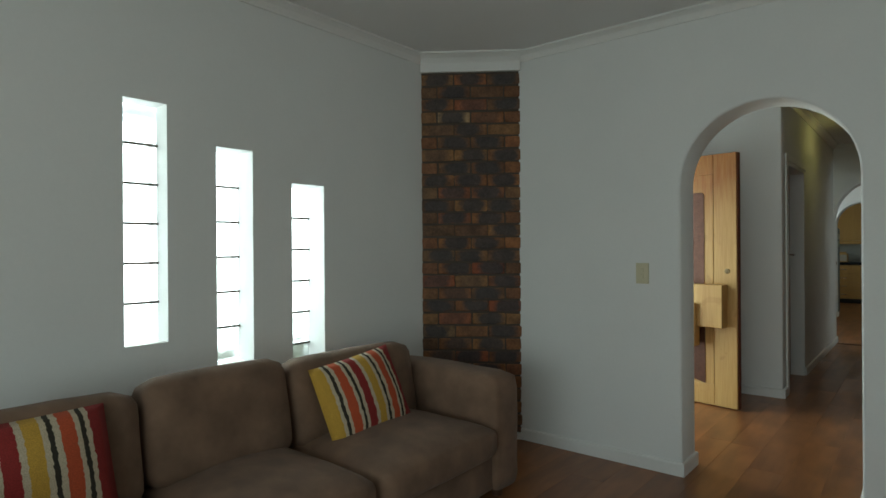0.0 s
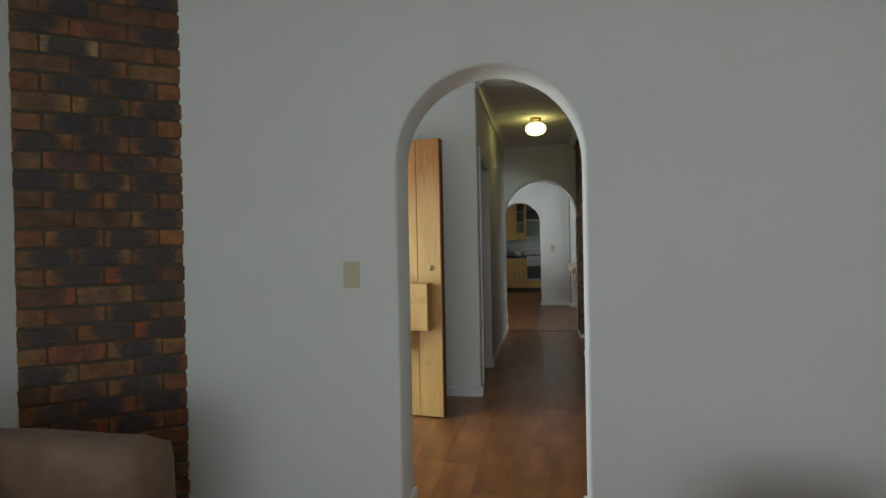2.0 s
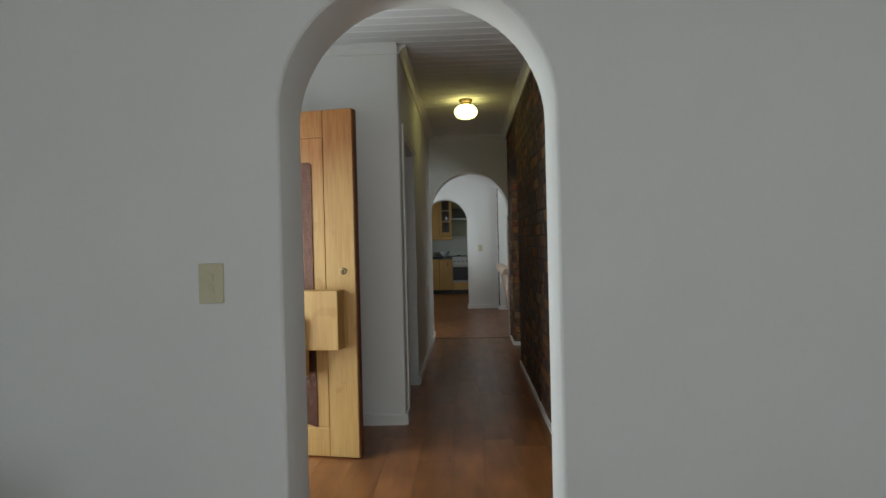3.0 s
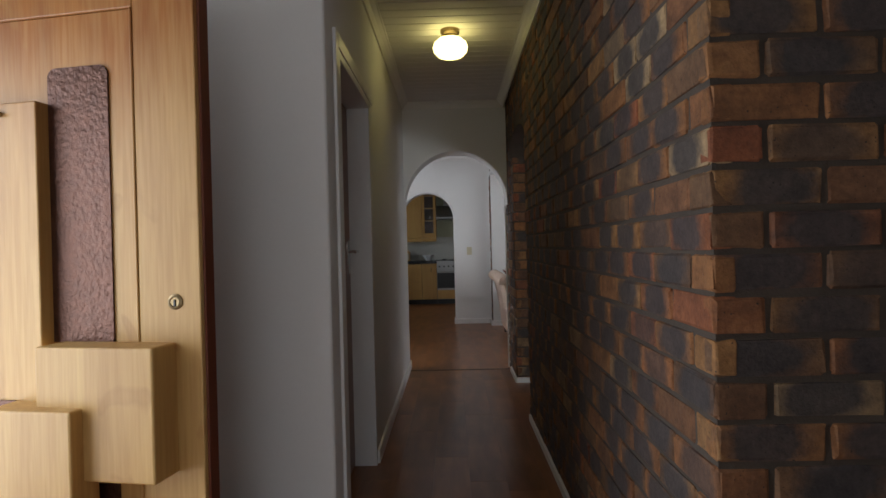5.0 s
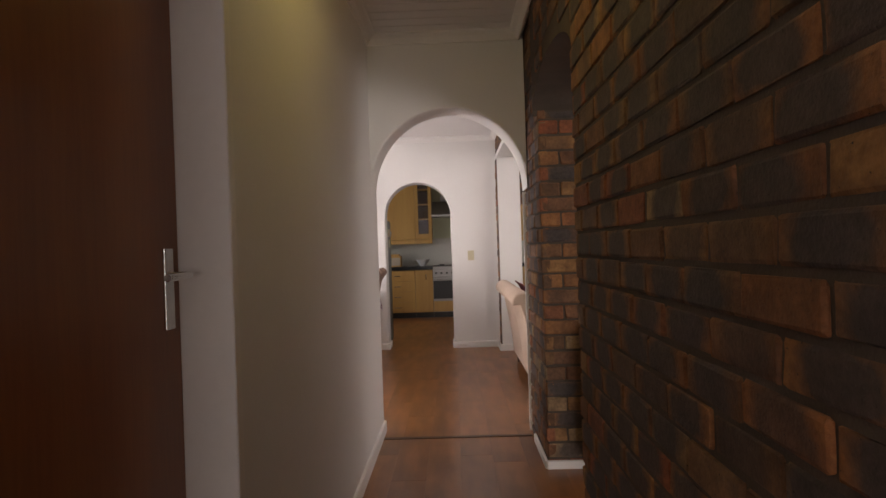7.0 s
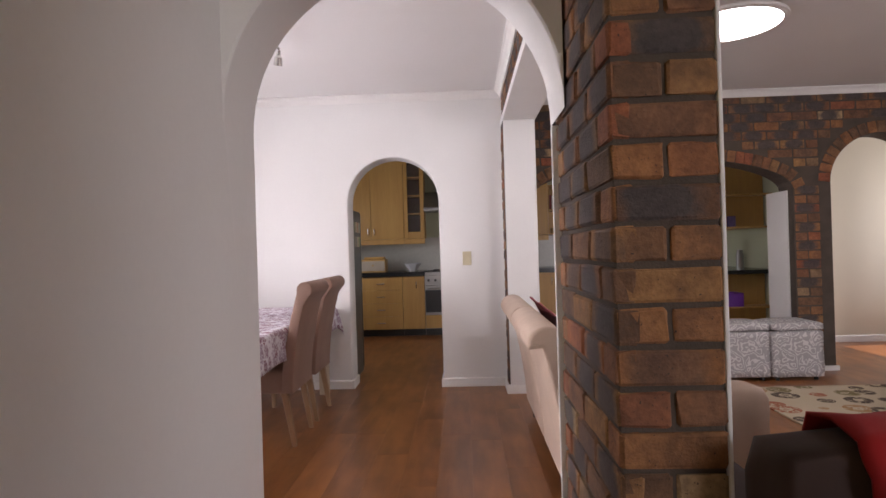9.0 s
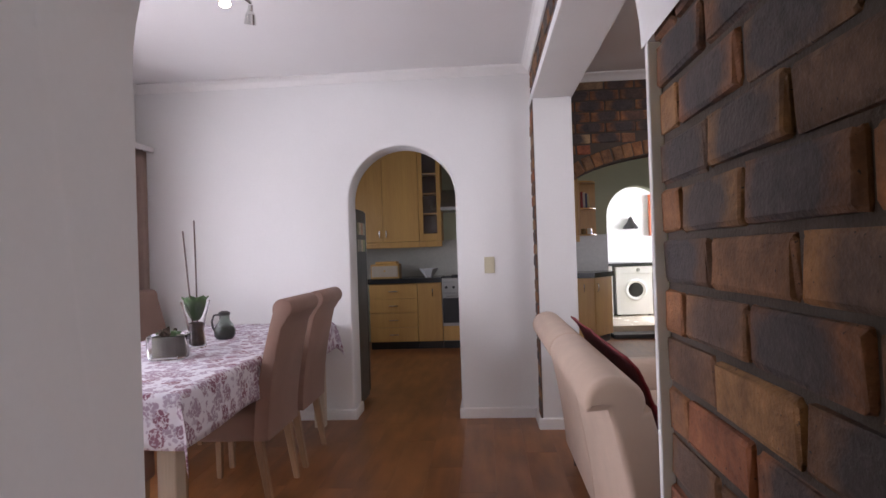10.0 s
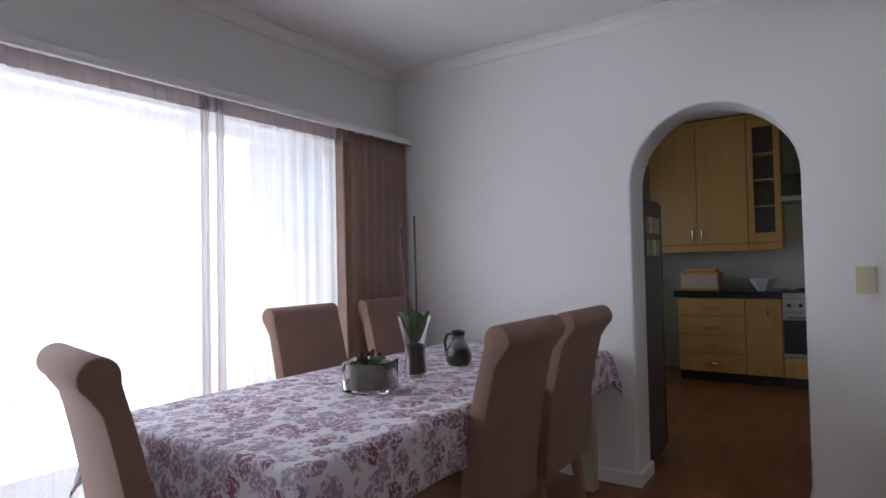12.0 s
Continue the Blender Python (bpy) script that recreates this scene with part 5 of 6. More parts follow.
part("oven_glass", box(-0.288, 0.288, -0.010, -0.006, 0.335, 0.652, 0.002, 1), BLACK, od, "dark oven glass")
part("handle", tube([(-0.24, -0.006, 0.675), (-0.235, -0.045, 0.675), (0.235, -0.045, 0.675), (0.24, -0.006, 0.675)], 0.009, 8), STEEL, od)
part("drawer", box(-0.292, 0.292, -0.004, 0.019, 0.108, 0.293, 0.003, 2), BEECH, st)
cp = part("control_panel", box(-0.292, 0.292, -0.008, 0.019, 0.728, 0.86, 0.003, 2), STEEL, st)
for i in range(6):
    part("knob", lathe([(0, 0), (0.019, 0), (0.016, 0.022), (0, 0.022)], 14, (-0.24 + 0.096 * i, -0.008, 0.79), pose(0, 0, 0, 90)), BLACK, cp)
part("hob", box(-0.285, 0.285, 0.04, 0.56, 0.905, 0.918, 0.004, 1), BLACK, st)
for x in (-0.14, 0.14):
    for y in (0.16, 0.42):
        part("burner", lathe([(0, 0.918), (0.05, 0.918), (0.045, 0.935), (0, 0.938)], 18, (x, y, 0)), BLACK, st)

UF = 16.58


def wall_unit(x0, x1, doors, label, z0=1.405, z1=2.70, glazed=False):
    u = thing("wall_cabinet", pose((x0 + x1) / 2, UF, 0), label, "kitchen cabinet", "beech wall cabinets")
    h = (x1 - x0) / 2
    bm = bmesh.new()
    for b in ((-h, -h + 0.018, 0.02, 0.335, z0, z1), (h - 0.018, h, 0.02, 0.335, z0, z1), (-h + 0.018, h - 0.018, 0.02, 0.335, z0, z0 + 0.018), (-h + 0.018, h - 0.018, 0.02, 0.335, z1 - 0.018, z1), (-h + 0.018, h - 0.018, 0.325, 0.335, z0 + 0.018, z1 - 0.018)):
        add_box(bm, *b)
    part("body", bm, BEECH, u)
    part("pelmet", box(-h, h, -0.012, 0.012, z0 - 0.082, z0 - 0.004, 0.004, 2), BEECH, u)
    part("cornice_strip", box(-h, h, -0.012, 0.335, z1, z1 + 0.045, 0.006, 2), BEECH, u)
    w = 2 * h / doors
    for i in range(doors):
        a, b = -h + i * w + 0.002, -h + (i + 1) * w - 0.002
        if glazed:
            d = part("door", box(a, a + 0.058, 0.0, 0.019, z0, z1, 0.003, 1), BEECH, u)
            part("door_stile", box(b - 0.058, b, 0.0, 0.019, z0, z1, 0.003, 1), BEECH, d)
            part("door_rail", box(a + 0.058, b - 0.058, 0.0, 0.019, z1 - 0.10, z1, 0.003, 1), BEECH, d)
            part("door_rail", box(a + 0.058, b - 0.058, 0.0, 0.019, z0, z0 + 0.10, 0.003, 1), BEECH, d)
            part("back_panel", box(-h + 0.02, h - 0.02, 0.315, 0.324, z0 + 0.02, z1 - 0.02), DARK_WOOD, u, "dark inside")
            g = part("pane", box(a + 0.055, b - 0.055, 0.008, 0.011, z0 + 0.098, z1 - 0.098), CLEAR, d)
            g.visible_shadow = False
            for k in range(1, 4):
                part("shelf", box(-h + 0.02, h - 0.02, 0.03, 0.31, z0 + 0.10 + k * (z1 - z0 - 0.2) / 4 - 0.006, z0 + 0.10 + k * (z1 - z0 - 0.2) / 4 + 0.006), BEECH, u)
        else:
            d = part("door", box(a, b, 0.0, 0.019, z0, z1, 0.003, 2), BEECH, u)
            bow_handle(pose((b - 0.045) if i == 0 and doors > 1 else (a + 0.045), 0, z0 + 0.11) @ pose(0, 0, 0, 0, 90, 0), 0.10, d)
    return u


wall_unit(-2.34, -1.349, 2, "tall beech wall cabinet with two doors")
glz = wall_unit(-1.347, -1.040, 1, "narrow beech wall cabinet with a glazed door", glazed=True)
for k, (x, z) in enumerate(((-1.24, 1.424), (-1.19, 1.424), (-1.14, 1.424), (-1.18, 1.825))):
    gl = part("drinking_glass", lathe([(0, 0), (0.028, 0), (0.033, 0.09), (0.030, 0.09), (0.025, 0.006), (0, 0.006)], 16, (x, UF + 0.12, z + (0.0 if k < 3 else 0.007))), CLEAR)
    tagged(gl, "clear drinking glass inside the glazed cabinet", "glass", "drinking glasses")
wall_unit(-0.30, 0.40, 2, "beech wall cabinet with two doors")
wall_unit(0.402, 0.80, 1, "beech wall cabinet beside the open shelf", 1.405, 2.14)
hood = thing("extractor_hood", pose(-0.74, 16.90, 0), "steel extractor hood above the stove", "extractor hood")
part("canopy", prism([(-0.50, 1.80), (-0.50, 1.845), (-0.18, 2.10), (0.0, 2.10), (0.0, 1.80)], "x", -0.296, 0.296), STEEL, hood)
part("chimney", box(-0.13, 0.13, -0.24, 0.0, 2.10, 2.75, 0.004, 1), STEEL, hood)

shelf = thing("open_shelf", pose(0.95, UF, 0), "rounded open beech end shelf with books", "shelf")
part("side", box(-0.148, -0.13, 0.0, 0.335, 1.405, 2.14), BEECH, shelf)
part("back", box(-0.13, 0.13, 0.322, 0.335, 1.405, 2.14), BEECH, shelf)
for z in (1.405, 1.76, 2.12):
    part("shelf_board", prism([(-0.13, 0.322), (-0.13, 0.0)] + [(-0.13 + 0.26 * math.sin(radians(a)), 0.322 * (1 - math.cos(radians(a)))) for a in range(15, 91, 15)], "z", z, z + 0.018), BEECH, shelf)
for k, c in enumerate(((0.35, 0.04, 0.03), (0.6, 0.58, 0.5), (0.08, 0.10, 0.2), (0.45, 0.40, 0.2))):
    bk = part("book", box(-0.012, 0.012, -0.08, 0.08, 0, 0.22 - 0.012 * k, 0.002, 1), plain("book_cover_%d" % k, c, 0.5))
    bk.matrix_world = pose(0.86 + 0.03 * k, UF + 0.17, 1.779, 0, -5 if k == 3 else 0, 0)
    tagged(bk, ("red", "cream", "dark blue", "yellow")[k] + " book standing on the open beech shelf", "book", "books on the shelf")
for k in range(2):
    mg = part("jar", lathe([(0, 0), (0.032, 0), (0.034, 0.07), (0.028, 0.08), (0, 0.08)], 16, (0.88 + 0.08 * k, UF + 0.15, 1.4232)), WHITE_PLASTIC if k else BRASS)
    tagged(mg, "small jar on the open shelf", "jar", "small jars")

bb = thing("bread_box", pose(-1.80, 16.48, 0.92), "pale wooden bread box on the worktop", "bread box")
part("body", box(-0.19, 0.19, -0.12, 0.12, 0, 0.19, 0.006, 2), BEECH, bb)
part("lid", box(-0.13, 0.16, -0.10, 0.115, 0.19, 0.225, 0.01, 2), BEECH, bb)
part("front_flap", box(-0.175, 0.175, -0.128, -0.12, 0.02, 0.165, 0.003, 1), PALE, bb)
part("knob", lathe([(0, 0), (0.01, 0), (0.013, 0.015), (0, 0.02)], 12, (0, -0.128, 0.10), pose(0, 0, 0, 90)), BEECH, bb)
fb = part("fruit_bowl", lathe([(0, 0), (0.05, 0), (0.055, 0.01), (0.13, 0.115), (0.125, 0.117), (0.05, 0.018), (0, 0.018)], 6, (-1.22, 16.45, 0.92)), WHITE_PLASTIC)
tagged(fb, "white flared bowl on the black worktop", "bowl")

fg = thing("refrigerator", pose(-1.845, 13.65, 0), "dark grey refrigerator with photos held by magnets", "refrigerator")
part("body", box(-0.33, 0.345, -0.34, 0.03, 0.03, 1.62, 0.012, 2), plain("dark_grey_enamel", (0.05, 0.055, 0.052), 0.35), fg)
part("door", box(-0.33, 0.345, 0.035, 0.08, 0.06, 1.61, 0.012, 2), plain("dark_grey_enamel_door", (0.05, 0.055, 0.052), 0.35), fg)
for x in (-0.28, 0.29):
    part("foot", lathe([(0, 0), (0.02, 0), (0.02, 0.03), (0, 0.03)], 10, (x, -0.28, 0)), BLACK, fg)
    part("foot", lathe([(0, 0), (0.02, 0), (0.02, 0.03), (0, 0.03)], 10, (x, -0.02, 0)), BLACK, fg)
rng = random.Random(4)
for k in range(8):
    y, z = -0.26 + 0.075 * (k % 4), 1.32 + 0.14 * (k // 4)
    part("photo", box(0.345, 0.348, y - 0.032, y + 0.032, z - 0.05, z + 0.05, 0.0008, 1, None), plain("photo_print_%d" % k, (rng.uniform(0.2, 0.6), rng.uniform(0.25, 0.55), rng.uniform(0.1, 0.4)), 0.4, var=0.6, scale=40), fg)

# right-hand run, facing west
RX = 2.24
rb = thing("right_base_run", pose(0, 0, 0), "beech base cabinet with three wicker basket drawers", "kitchen cabinet")
part("body", box(RX + 0.02, 2.94, 14.62, 16.90, 0.10, 0.855), BEECH, rb)
part("plinth", box(RX + 0.06, RX + 0.08, 14.62, 16.90, 0.0, 0.10), BLACK, rb)
WICKER = plain("wicker", (0.30, 0.19, 0.085), 0.8, var=0.4, scale=60, fine=220, relief=0.8)
for a, b in ((14.63, 15.28), (15.98, 16.88)):
    d = part("door", box(RX, RX + 0.019, a, b, 0.105, 0.85, 0.003, 2), BEECH, rb)
    part("handle", tube([(RX, b - 0.05, 0.68), (RX - 0.026, b - 0.05, 0.69), (RX - 0.026, b - 0.05, 0.77), (RX, b - 0.05, 0.78)], 0.005, 8), CHROME, d)
for z in (0.12, 0.365, 0.61):
    bk = part("basket_drawer", box(RX - 0.004, RX + 0.018, 15.31, 15.95, z, z + 0.215, 0.01, 2), WICKER, rb, "wicker basket drawer")
    part("grip", box(RX - 0.010, RX - 0.004, 15.55, 15.71, z + 0.135, z + 0.175, 0.003, 1), DARK_WOOD, bk)
wt = part("worktop", box(RX - 0.02, 2.94, 14.30, 16.90, 0.857, 0.90, 0.004, 1), GRANITE)
tagged(wt, "black granite worktop along the side wall", "worktop")
es = thing("end_shelf", pose(0, 0, 0), "open beech end shelf below the worktop", "shelf")
part("back", box(RX, 2.94, 14.60, 14.618, 0.0, 0.855), BEECH, es)
for z in (0.08, 0.48):
    part("shelf_board", prism([(RX + 0.05, 14.60), (RX + 0.12, 14.40), (RX + 0.35, 14.33), (2.93, 14.33), (2.93, 14.60)], "z", z, z + 0.018), BEECH, es)
pb = thing("plastic_basket", pose(2.42, 14.47, 0.498), "purple plastic basket on the open shelf", "basket")
PURPLE = plain("purple_plastic", (0.16, 0.03, 0.33), 0.4)
part("front", box(-0.17, 0.17, -0.11, -0.10, 0, 0.15, 0.003, 1), PURPLE, pb)
part("rear", box(-0.17, 0.17, 0.10, 0.11, 0, 0.15, 0.003, 1), PURPLE, pb)
part("bottom", box(-0.165, 0.165, -0.10, 0.10, 0, 0.008), PURPLE, pb)
for x in (-0.17, 0.16):
    part("side", box(x, x + 0.01, -0.10, 0.10, 0, 0.15, 0.003, 1), PURPLE, pb)
ru = thing("right_wall_cabinet", pose(0, 0, 0), "beech wall cabinet with a microwave niche", "kitchen cabinet", "beech wall cabinets")
for nm, b in (("side", (2.58, 2.94, 14.60, 14.618, 1.36, 2.45)), ("side", (2.58, 2.94, 15.72, 15.738, 1.36, 2.45)), ("bottom", (2.58, 2.94, 14.618, 15.72, 1.36, 1.378)), ("niche_top", (2.60, 2.94, 14.618, 15.72, 1.76, 1.778)), ("top", (2.58, 2.94, 14.60, 15.738, 2.45, 2.468))):
    part(nm, box(*b), BEECH, ru)
for a, b in ((14.62, 15.16), (15.165, 15.72)):
    part("door", box(2.56, 2.579, a, b, 1.765, 2.448, 0.003, 2), BEECH, ru)
mw = thing("microwave", pose(2.76, 15.35, 1.378), "white microwave in the cabinet niche", "microwave")
part("case", box(-0.15, 0.16, -0.23, 0.23, 0.012, 0.27, 0.008, 2), WHITE_PLASTIC, mw)
part("window", box(-0.154, -0.15, -0.10, 0.20, 0.06, 0.23, 0.001, 1), BLACK, mw)
for y in (-0.18, 0.18):
    part("foot", box(-0.12, 0.12, y - 0.015, y + 0.015, 0, 0.012), BLACK, mw)
ws = thing("wall_end_shelf", pose(0, 0, 0), "open beech wall shelf with cups and packets", "shelf")
part("back", box(2.16, 2.94, 14.585, 14.599, 1.36, 2.15), BEECH, ws)
for z in (1.36, 1.72):
    part("shelf_board", box(2.16, 2.94, 14.36, 14.585, z, z + 0.018, 0.004, 1), BEECH, ws)
for k, (x, c) in enumerate(((2.30, (0.30, 0.02, 0.06)), (2.42, (0.5, 0.1, 0.05)), (2.52, (0.08, 0.05, 0.15)))):
    pk = part("packet", box(-0.045, 0.045, -0.03, 0.03, 0, 0.16 - 0.02 * k, 0.004, 1, pose(x, 14.47, 1.378)), plain("packet_%d" % k, c, 0.5, var=0.4, scale=30))
    tagged(pk, ("dark red", "orange", "violet")[k] + " grocery packet on the open shelf", "packet", "packets")
cm = thing("coffee_machine", pose(2.50, 15.0, 0.90), "red and black coffee machine on the worktop", "coffee machine")
MAROON = plain("maroon_plastic", (0.16, 0.012, 0.02), 0.3)
part("base", box(-0.10, 0.12, -0.10, 0.10, 0, 0.03, 0.006, 2), BLACK, cm)
part("column", box(0.03, 0.12, -0.10, 0.10, 0.03, 0.33, 0.01, 2), MAROON, cm)
part("head", box(-0.10, 0.03, -0.10, 0.10, 0.22, 0.33, 0.01, 2), MAROON, cm)
part("jug", lathe([(0, 0.032), (0.055, 0.032), (0.065, 0.10), (0.045, 0.16), (0, 0.16)], 18, (-0.035, 0, 0)), BLACK, cm)
kt = thing("kettle", pose(2.42, 14.62, 0.90), "steel kettle on the worktop", "kettle")
soften(part("body", lathe([(0, 0), (0.075, 0), (0.078, 0.02), (0.062, 0.17), (0.05, 0.20), (0, 0.21)], 24), STEEL, kt), 40)
part("handle", tube([(0.058, 0, 0.18), (0.11, 0, 0.17), (0.115, 0, 0.10), (0.075, 0, 0.05)], 0.009, 8), BLACK, kt)
part("lid_knob", lathe([(0, 0.205), (0.012, 0.205), (0.015, 0.225), (0, 0.23)], 12), BLACK, kt)
fl = part("flask", lathe([(0, 0), (0.04, 0), (0.04, 0.17), (0.032, 0.19), (0.03, 0.22), (0, 0.225)], 20, (2.60, 14.45, 0.90)), STEEL)
tagged(fl, "steel vacuum flask on the worktop", "flask")
solid("door_mat", "black step strip at the laundry archway", "step", BLACK, (1.235, 2.033, 16.70, 17.0, 0.0, 0.055), bevel=0.004)

# ---- laundry ----
solid("laundry_step", "raised pale laundry floor", "floor", plain("laundry_tile", (0.62, 0.55, 0.45), 0.25, var=0.06), (0.6, 3.3, 17.12, 19.3, 0.0, 0.12))
wm = thing("washing_machine", pose(1.92, 18.3, 0.12), "white front-loading washing machine under a counter", "washing machine")
part("body", box(-0.285, 0.285, 0.0, 0.56, 0.02, 0.80, 0.012, 2), WHITE_PLASTIC, wm)
part("control_panel", box(-0.285, 0.285, -0.012, 0.0, 0.68, 0.795, 0.004, 2), WHITE_PLASTIC, wm)
dr = part("door_ring", lathe([(0.115, 0.0), (0.175, 0.0), (0.178, 0.02), (0.15, 0.035), (0.118, 0.02), (0.115, 0.0)], 36, (0.015, 0.0, 0.42), pose(0, 0, 0, 90)), WHITE_PLASTIC, wm)
part("door_glass", lathe([(0, 0.028), (0.07, 0.026), (0.116, 0.012), (0.116, 0.004), (0, 0.004)], 32, (0.015, 0.0, 0.42), pose(0, 0, 0, 90)), BLACK, dr, "dark round door glass")
part("dial", lathe([(0, 0), (0.03, 0), (0.026, 0.02), (0, 0.022)], 20, (0.06, -0.012, 0.74), pose(0, 0, 0, 90)), STEEL, wm)
part("drawer", box(-0.27, -0.11, -0.016, -0.012, 0.70, 0.78, 0.002, 1), WHITE_PLASTIC, wm)
for x in (-0.24, 0.24):
    for y in (0.06, 0.5):
        part("foot", lathe([(0, 0), (0.02, 0), (0.02, 0.02), (0, 0.02)], 10, (x, y, 0)), BLACK, wm)
lc = thing("laundry_counter", pose(0, 0, 0), "dark topped counter with pale cupboards in the laundry", "counter")
part("top", box(0.62, 3.28, 18.27, 19.28, 0.935, 0.975, 0.004, 1), GRANITE, lc)
part("cupboard", box(2.26, 3.28, 18.32, 19.2, 0.12, 0.935, 0.003, 1), PALE, lc)
part("cupboard", box(0.62, 1.58, 18.32, 19.2, 0.12, 0.935, 0.003, 1), WHITE_PLASTIC, lc)
part("door", box(2.28, 2.76, 18.30, 18.318, 0.15, 0.92, 0.003, 1), PALE, lc)
part("door", box(2.78, 3.26, 18.30, 18.318, 0.15, 0.92, 0.003, 1), PALE, lc)
mc = thing("wall_mirror_cabinet", pose(2.58, 19.29, 1.78), "orange framed glass cabinet on the laundry wall", "cabinet")
ORANGE = plain("orange_painted_wood", (0.52, 0.12, 0.04), 0.5)
for b in ((-0.14, -0.09, -0.10, 0.0, -0.36, 0.36), (0.09, 0.14, -0.10, 0.0, -0.36, 0.36), (-0.09, 0.09, -0.10, 0.0, 0.30, 0.36), (-0.09, 0.09, -0.10, 0.0, -0.36, -0.30)):
    part("frame", box(*b, 0.004, 1), ORANGE, mc)
part("shelf_board", box(-0.09, 0.09, -0.09, -0.01, -0.02, 0.0), ORANGE, mc)
part("back_panel", box(-0.09, 0.09, -0.012, -0.004, -0.30, 0.30), PAINT, mc)
g = part("pane", box(-0.09, 0.09, -0.085, -0.081, -0.30, 0.30), CLEAR, mc)
g.visible_shadow = False
hb = thing("hanging_duster", pose(2.12, 19.24, 1.55), "black feather duster hanging on the laundry wall", "duster")
part("stick", tube([(0, 0, 0.18), (0, 0, 0.62)], 0.008, 8), PALE, hb)
part("feathers", lathe([(0, 0.22), (0.03, 0.20), (0.06, 0.12), (0.14, 0.02), (0.12, 0.0), (0.05, 0.03), (0, 0.03)], 9), BLACK, hb)
tp = thing("wall_tap", pose(1.55, 19.28, 1.10), "chrome wall tap above the laundry counter", "tap")
part("spout", tube([(0, 0, 0), (0, -0.10, 0.01), (0, -0.16, 0.0), (0, -0.17, -0.04)], 0.012, 8), CHROME, tp)
part("handle", lathe([(0, 0), (0.025, 0), (0.03, 0.02), (0, 0.025)], 10, (0, -0.06, 0.012)), CHROME, tp)

# ---- garden seen through the dining room window ----
rail = thing("garden_railing", pose(-5.6, 0, -0.12), "white painted garden railing outside the window", "railing")
for k in range(3):
    part("rail", box(-0.03, 0.03, 8.0, 17.0, 0.25 + 0.32 * k, 0.30 + 0.32 * k, 0.004, 1), WHITE_PLASTIC, rail)
for k in range(7):
    part("post", box(-0.05, 0.05, 8.0 + 1.5 * k - 0.05, 8.0 + 1.5 * k + 0.05, 0.0, 1.02, 0.005, 1), WHITE_PLASTIC, rail)


def garden_tree(x, y, h, spread, seed):
    rng = random.Random(seed)
    t = thing("garden_tree", pose(x, y, -0.12), "leafy garden tree outside the window", "tree", "garden trees")
    bm = bmesh.new()
    add_tube(bm, [(0, 0, 0), (0.05, 0.03, h * 0.3), (-0.03, 0.06, h * 0.6), (0.0, 0.0, h * 0.85)], [0.13, 0.10, 0.07, 0.03], 8)
    tips = []
    for k in range(9):
        a, z = rng.uniform(0, 6.28), h * rng.uniform(0.35, 0.8)
        e = Vector((math.cos(a) * spread * rng.uniform(0.5, 0.9), math.sin(a) * spread * rng.uniform(0.5, 0.9), z + h * 0.15))
        add_tube(bm, [(0, 0, z - 0.2), tuple(e * 0.5 + Vector((0, 0, z * 0.5))), tuple(e)], [0.05, 0.035, 0.012], 6)
        tips.append(e)
    part("trunk", bm, BARK, t)
    verts, faces = [], []
    for e in tips + [Vector((0, 0, h * 0.9))]:
        for _ in range(260):
            p = e + Vector((rng.gauss(0, 1), rng.gauss(0, 1), rng.gauss(0, 0.8))) * spread * 0.22
            d1 = Vector((rng.uniform(-1, 1), rng.uniform(-1, 1), rng.uniform(-1, 1))).normalized() * 0.09
            d2 = d1.orthogonal().normalized() * 0.03
            b = len(verts)
            verts += [tuple(p), tuple(p + d1 * 0.5 + d2), tuple(p + d1), tuple(p + d1 * 0.5 - d2)]
            faces.append((b, b + 1, b + 2, b + 3))
    me = bpy.data.meshes.new("crown")
    me.from_pydata(verts, [], faces)
    me.materials.append(LEAF)
    cr = new("crown", me)
    cr.parent = t
    tagged(cr, kind="stuff")


garden_tree(-8.2, 14.6, 3.6, 1.6, 1)
garden_tree(-9.5, 10.6, 3.2, 1.5, 2)
solid("garden_wall", "white plastered garden boundary wall", "wall", PAINT, (-13.2, -13.0, -5, 30, -0.12, 1.7))

# ---- brickwork: real bricks in recessed mortar ----
COURSE, PITCH, BW, BH, BD = 0.0857, 0.2325, 0.222, 0.0745, 0.106


def note_place(me, values):
    """Where each vertex lies on its own brick (along, up), and how strongly that brick is flashed."""
    at = me.attributes.new("place", "FLOAT_VECTOR", "POINT")
    at.data.foreach_set("vector", [c for v in values for c in v])


def brick_mesh(length, seed, depth=0.05):
    """One worn brick: length along x, height along z, its face towards -y."""
    rng = random.Random(seed)
    bm = bmesh.new()
    vs = add_box(bm, -length / 2, length / 2, 0, depth, -BH / 2, BH / 2, 0.008, 2)
    for v in bm.verts:
        v.co += Vector((rng.uniform(-1, 1) * 0.0026, rng.uniform(-1, 1) * 0.0022, rng.uniform(-1, 1) * 0.0026))
    me = bpy.data.meshes.new("brick")
    bm.to_mesh(me)
    bm.free()
    note_place(me, [(2 * v.co.x / length, 2 * v.co.z / BH, 1.0 if length > 0.15 else 0.12) for v in me.vertices])
    return me


STRETCH = [brick_mesh(BW, s) for s in range(6)]
HEAD = [brick_mesh(BD, 20 + s) for s in range(4)]
for me_ in STRETCH + HEAD:
    me_.materials.append(BRICK)


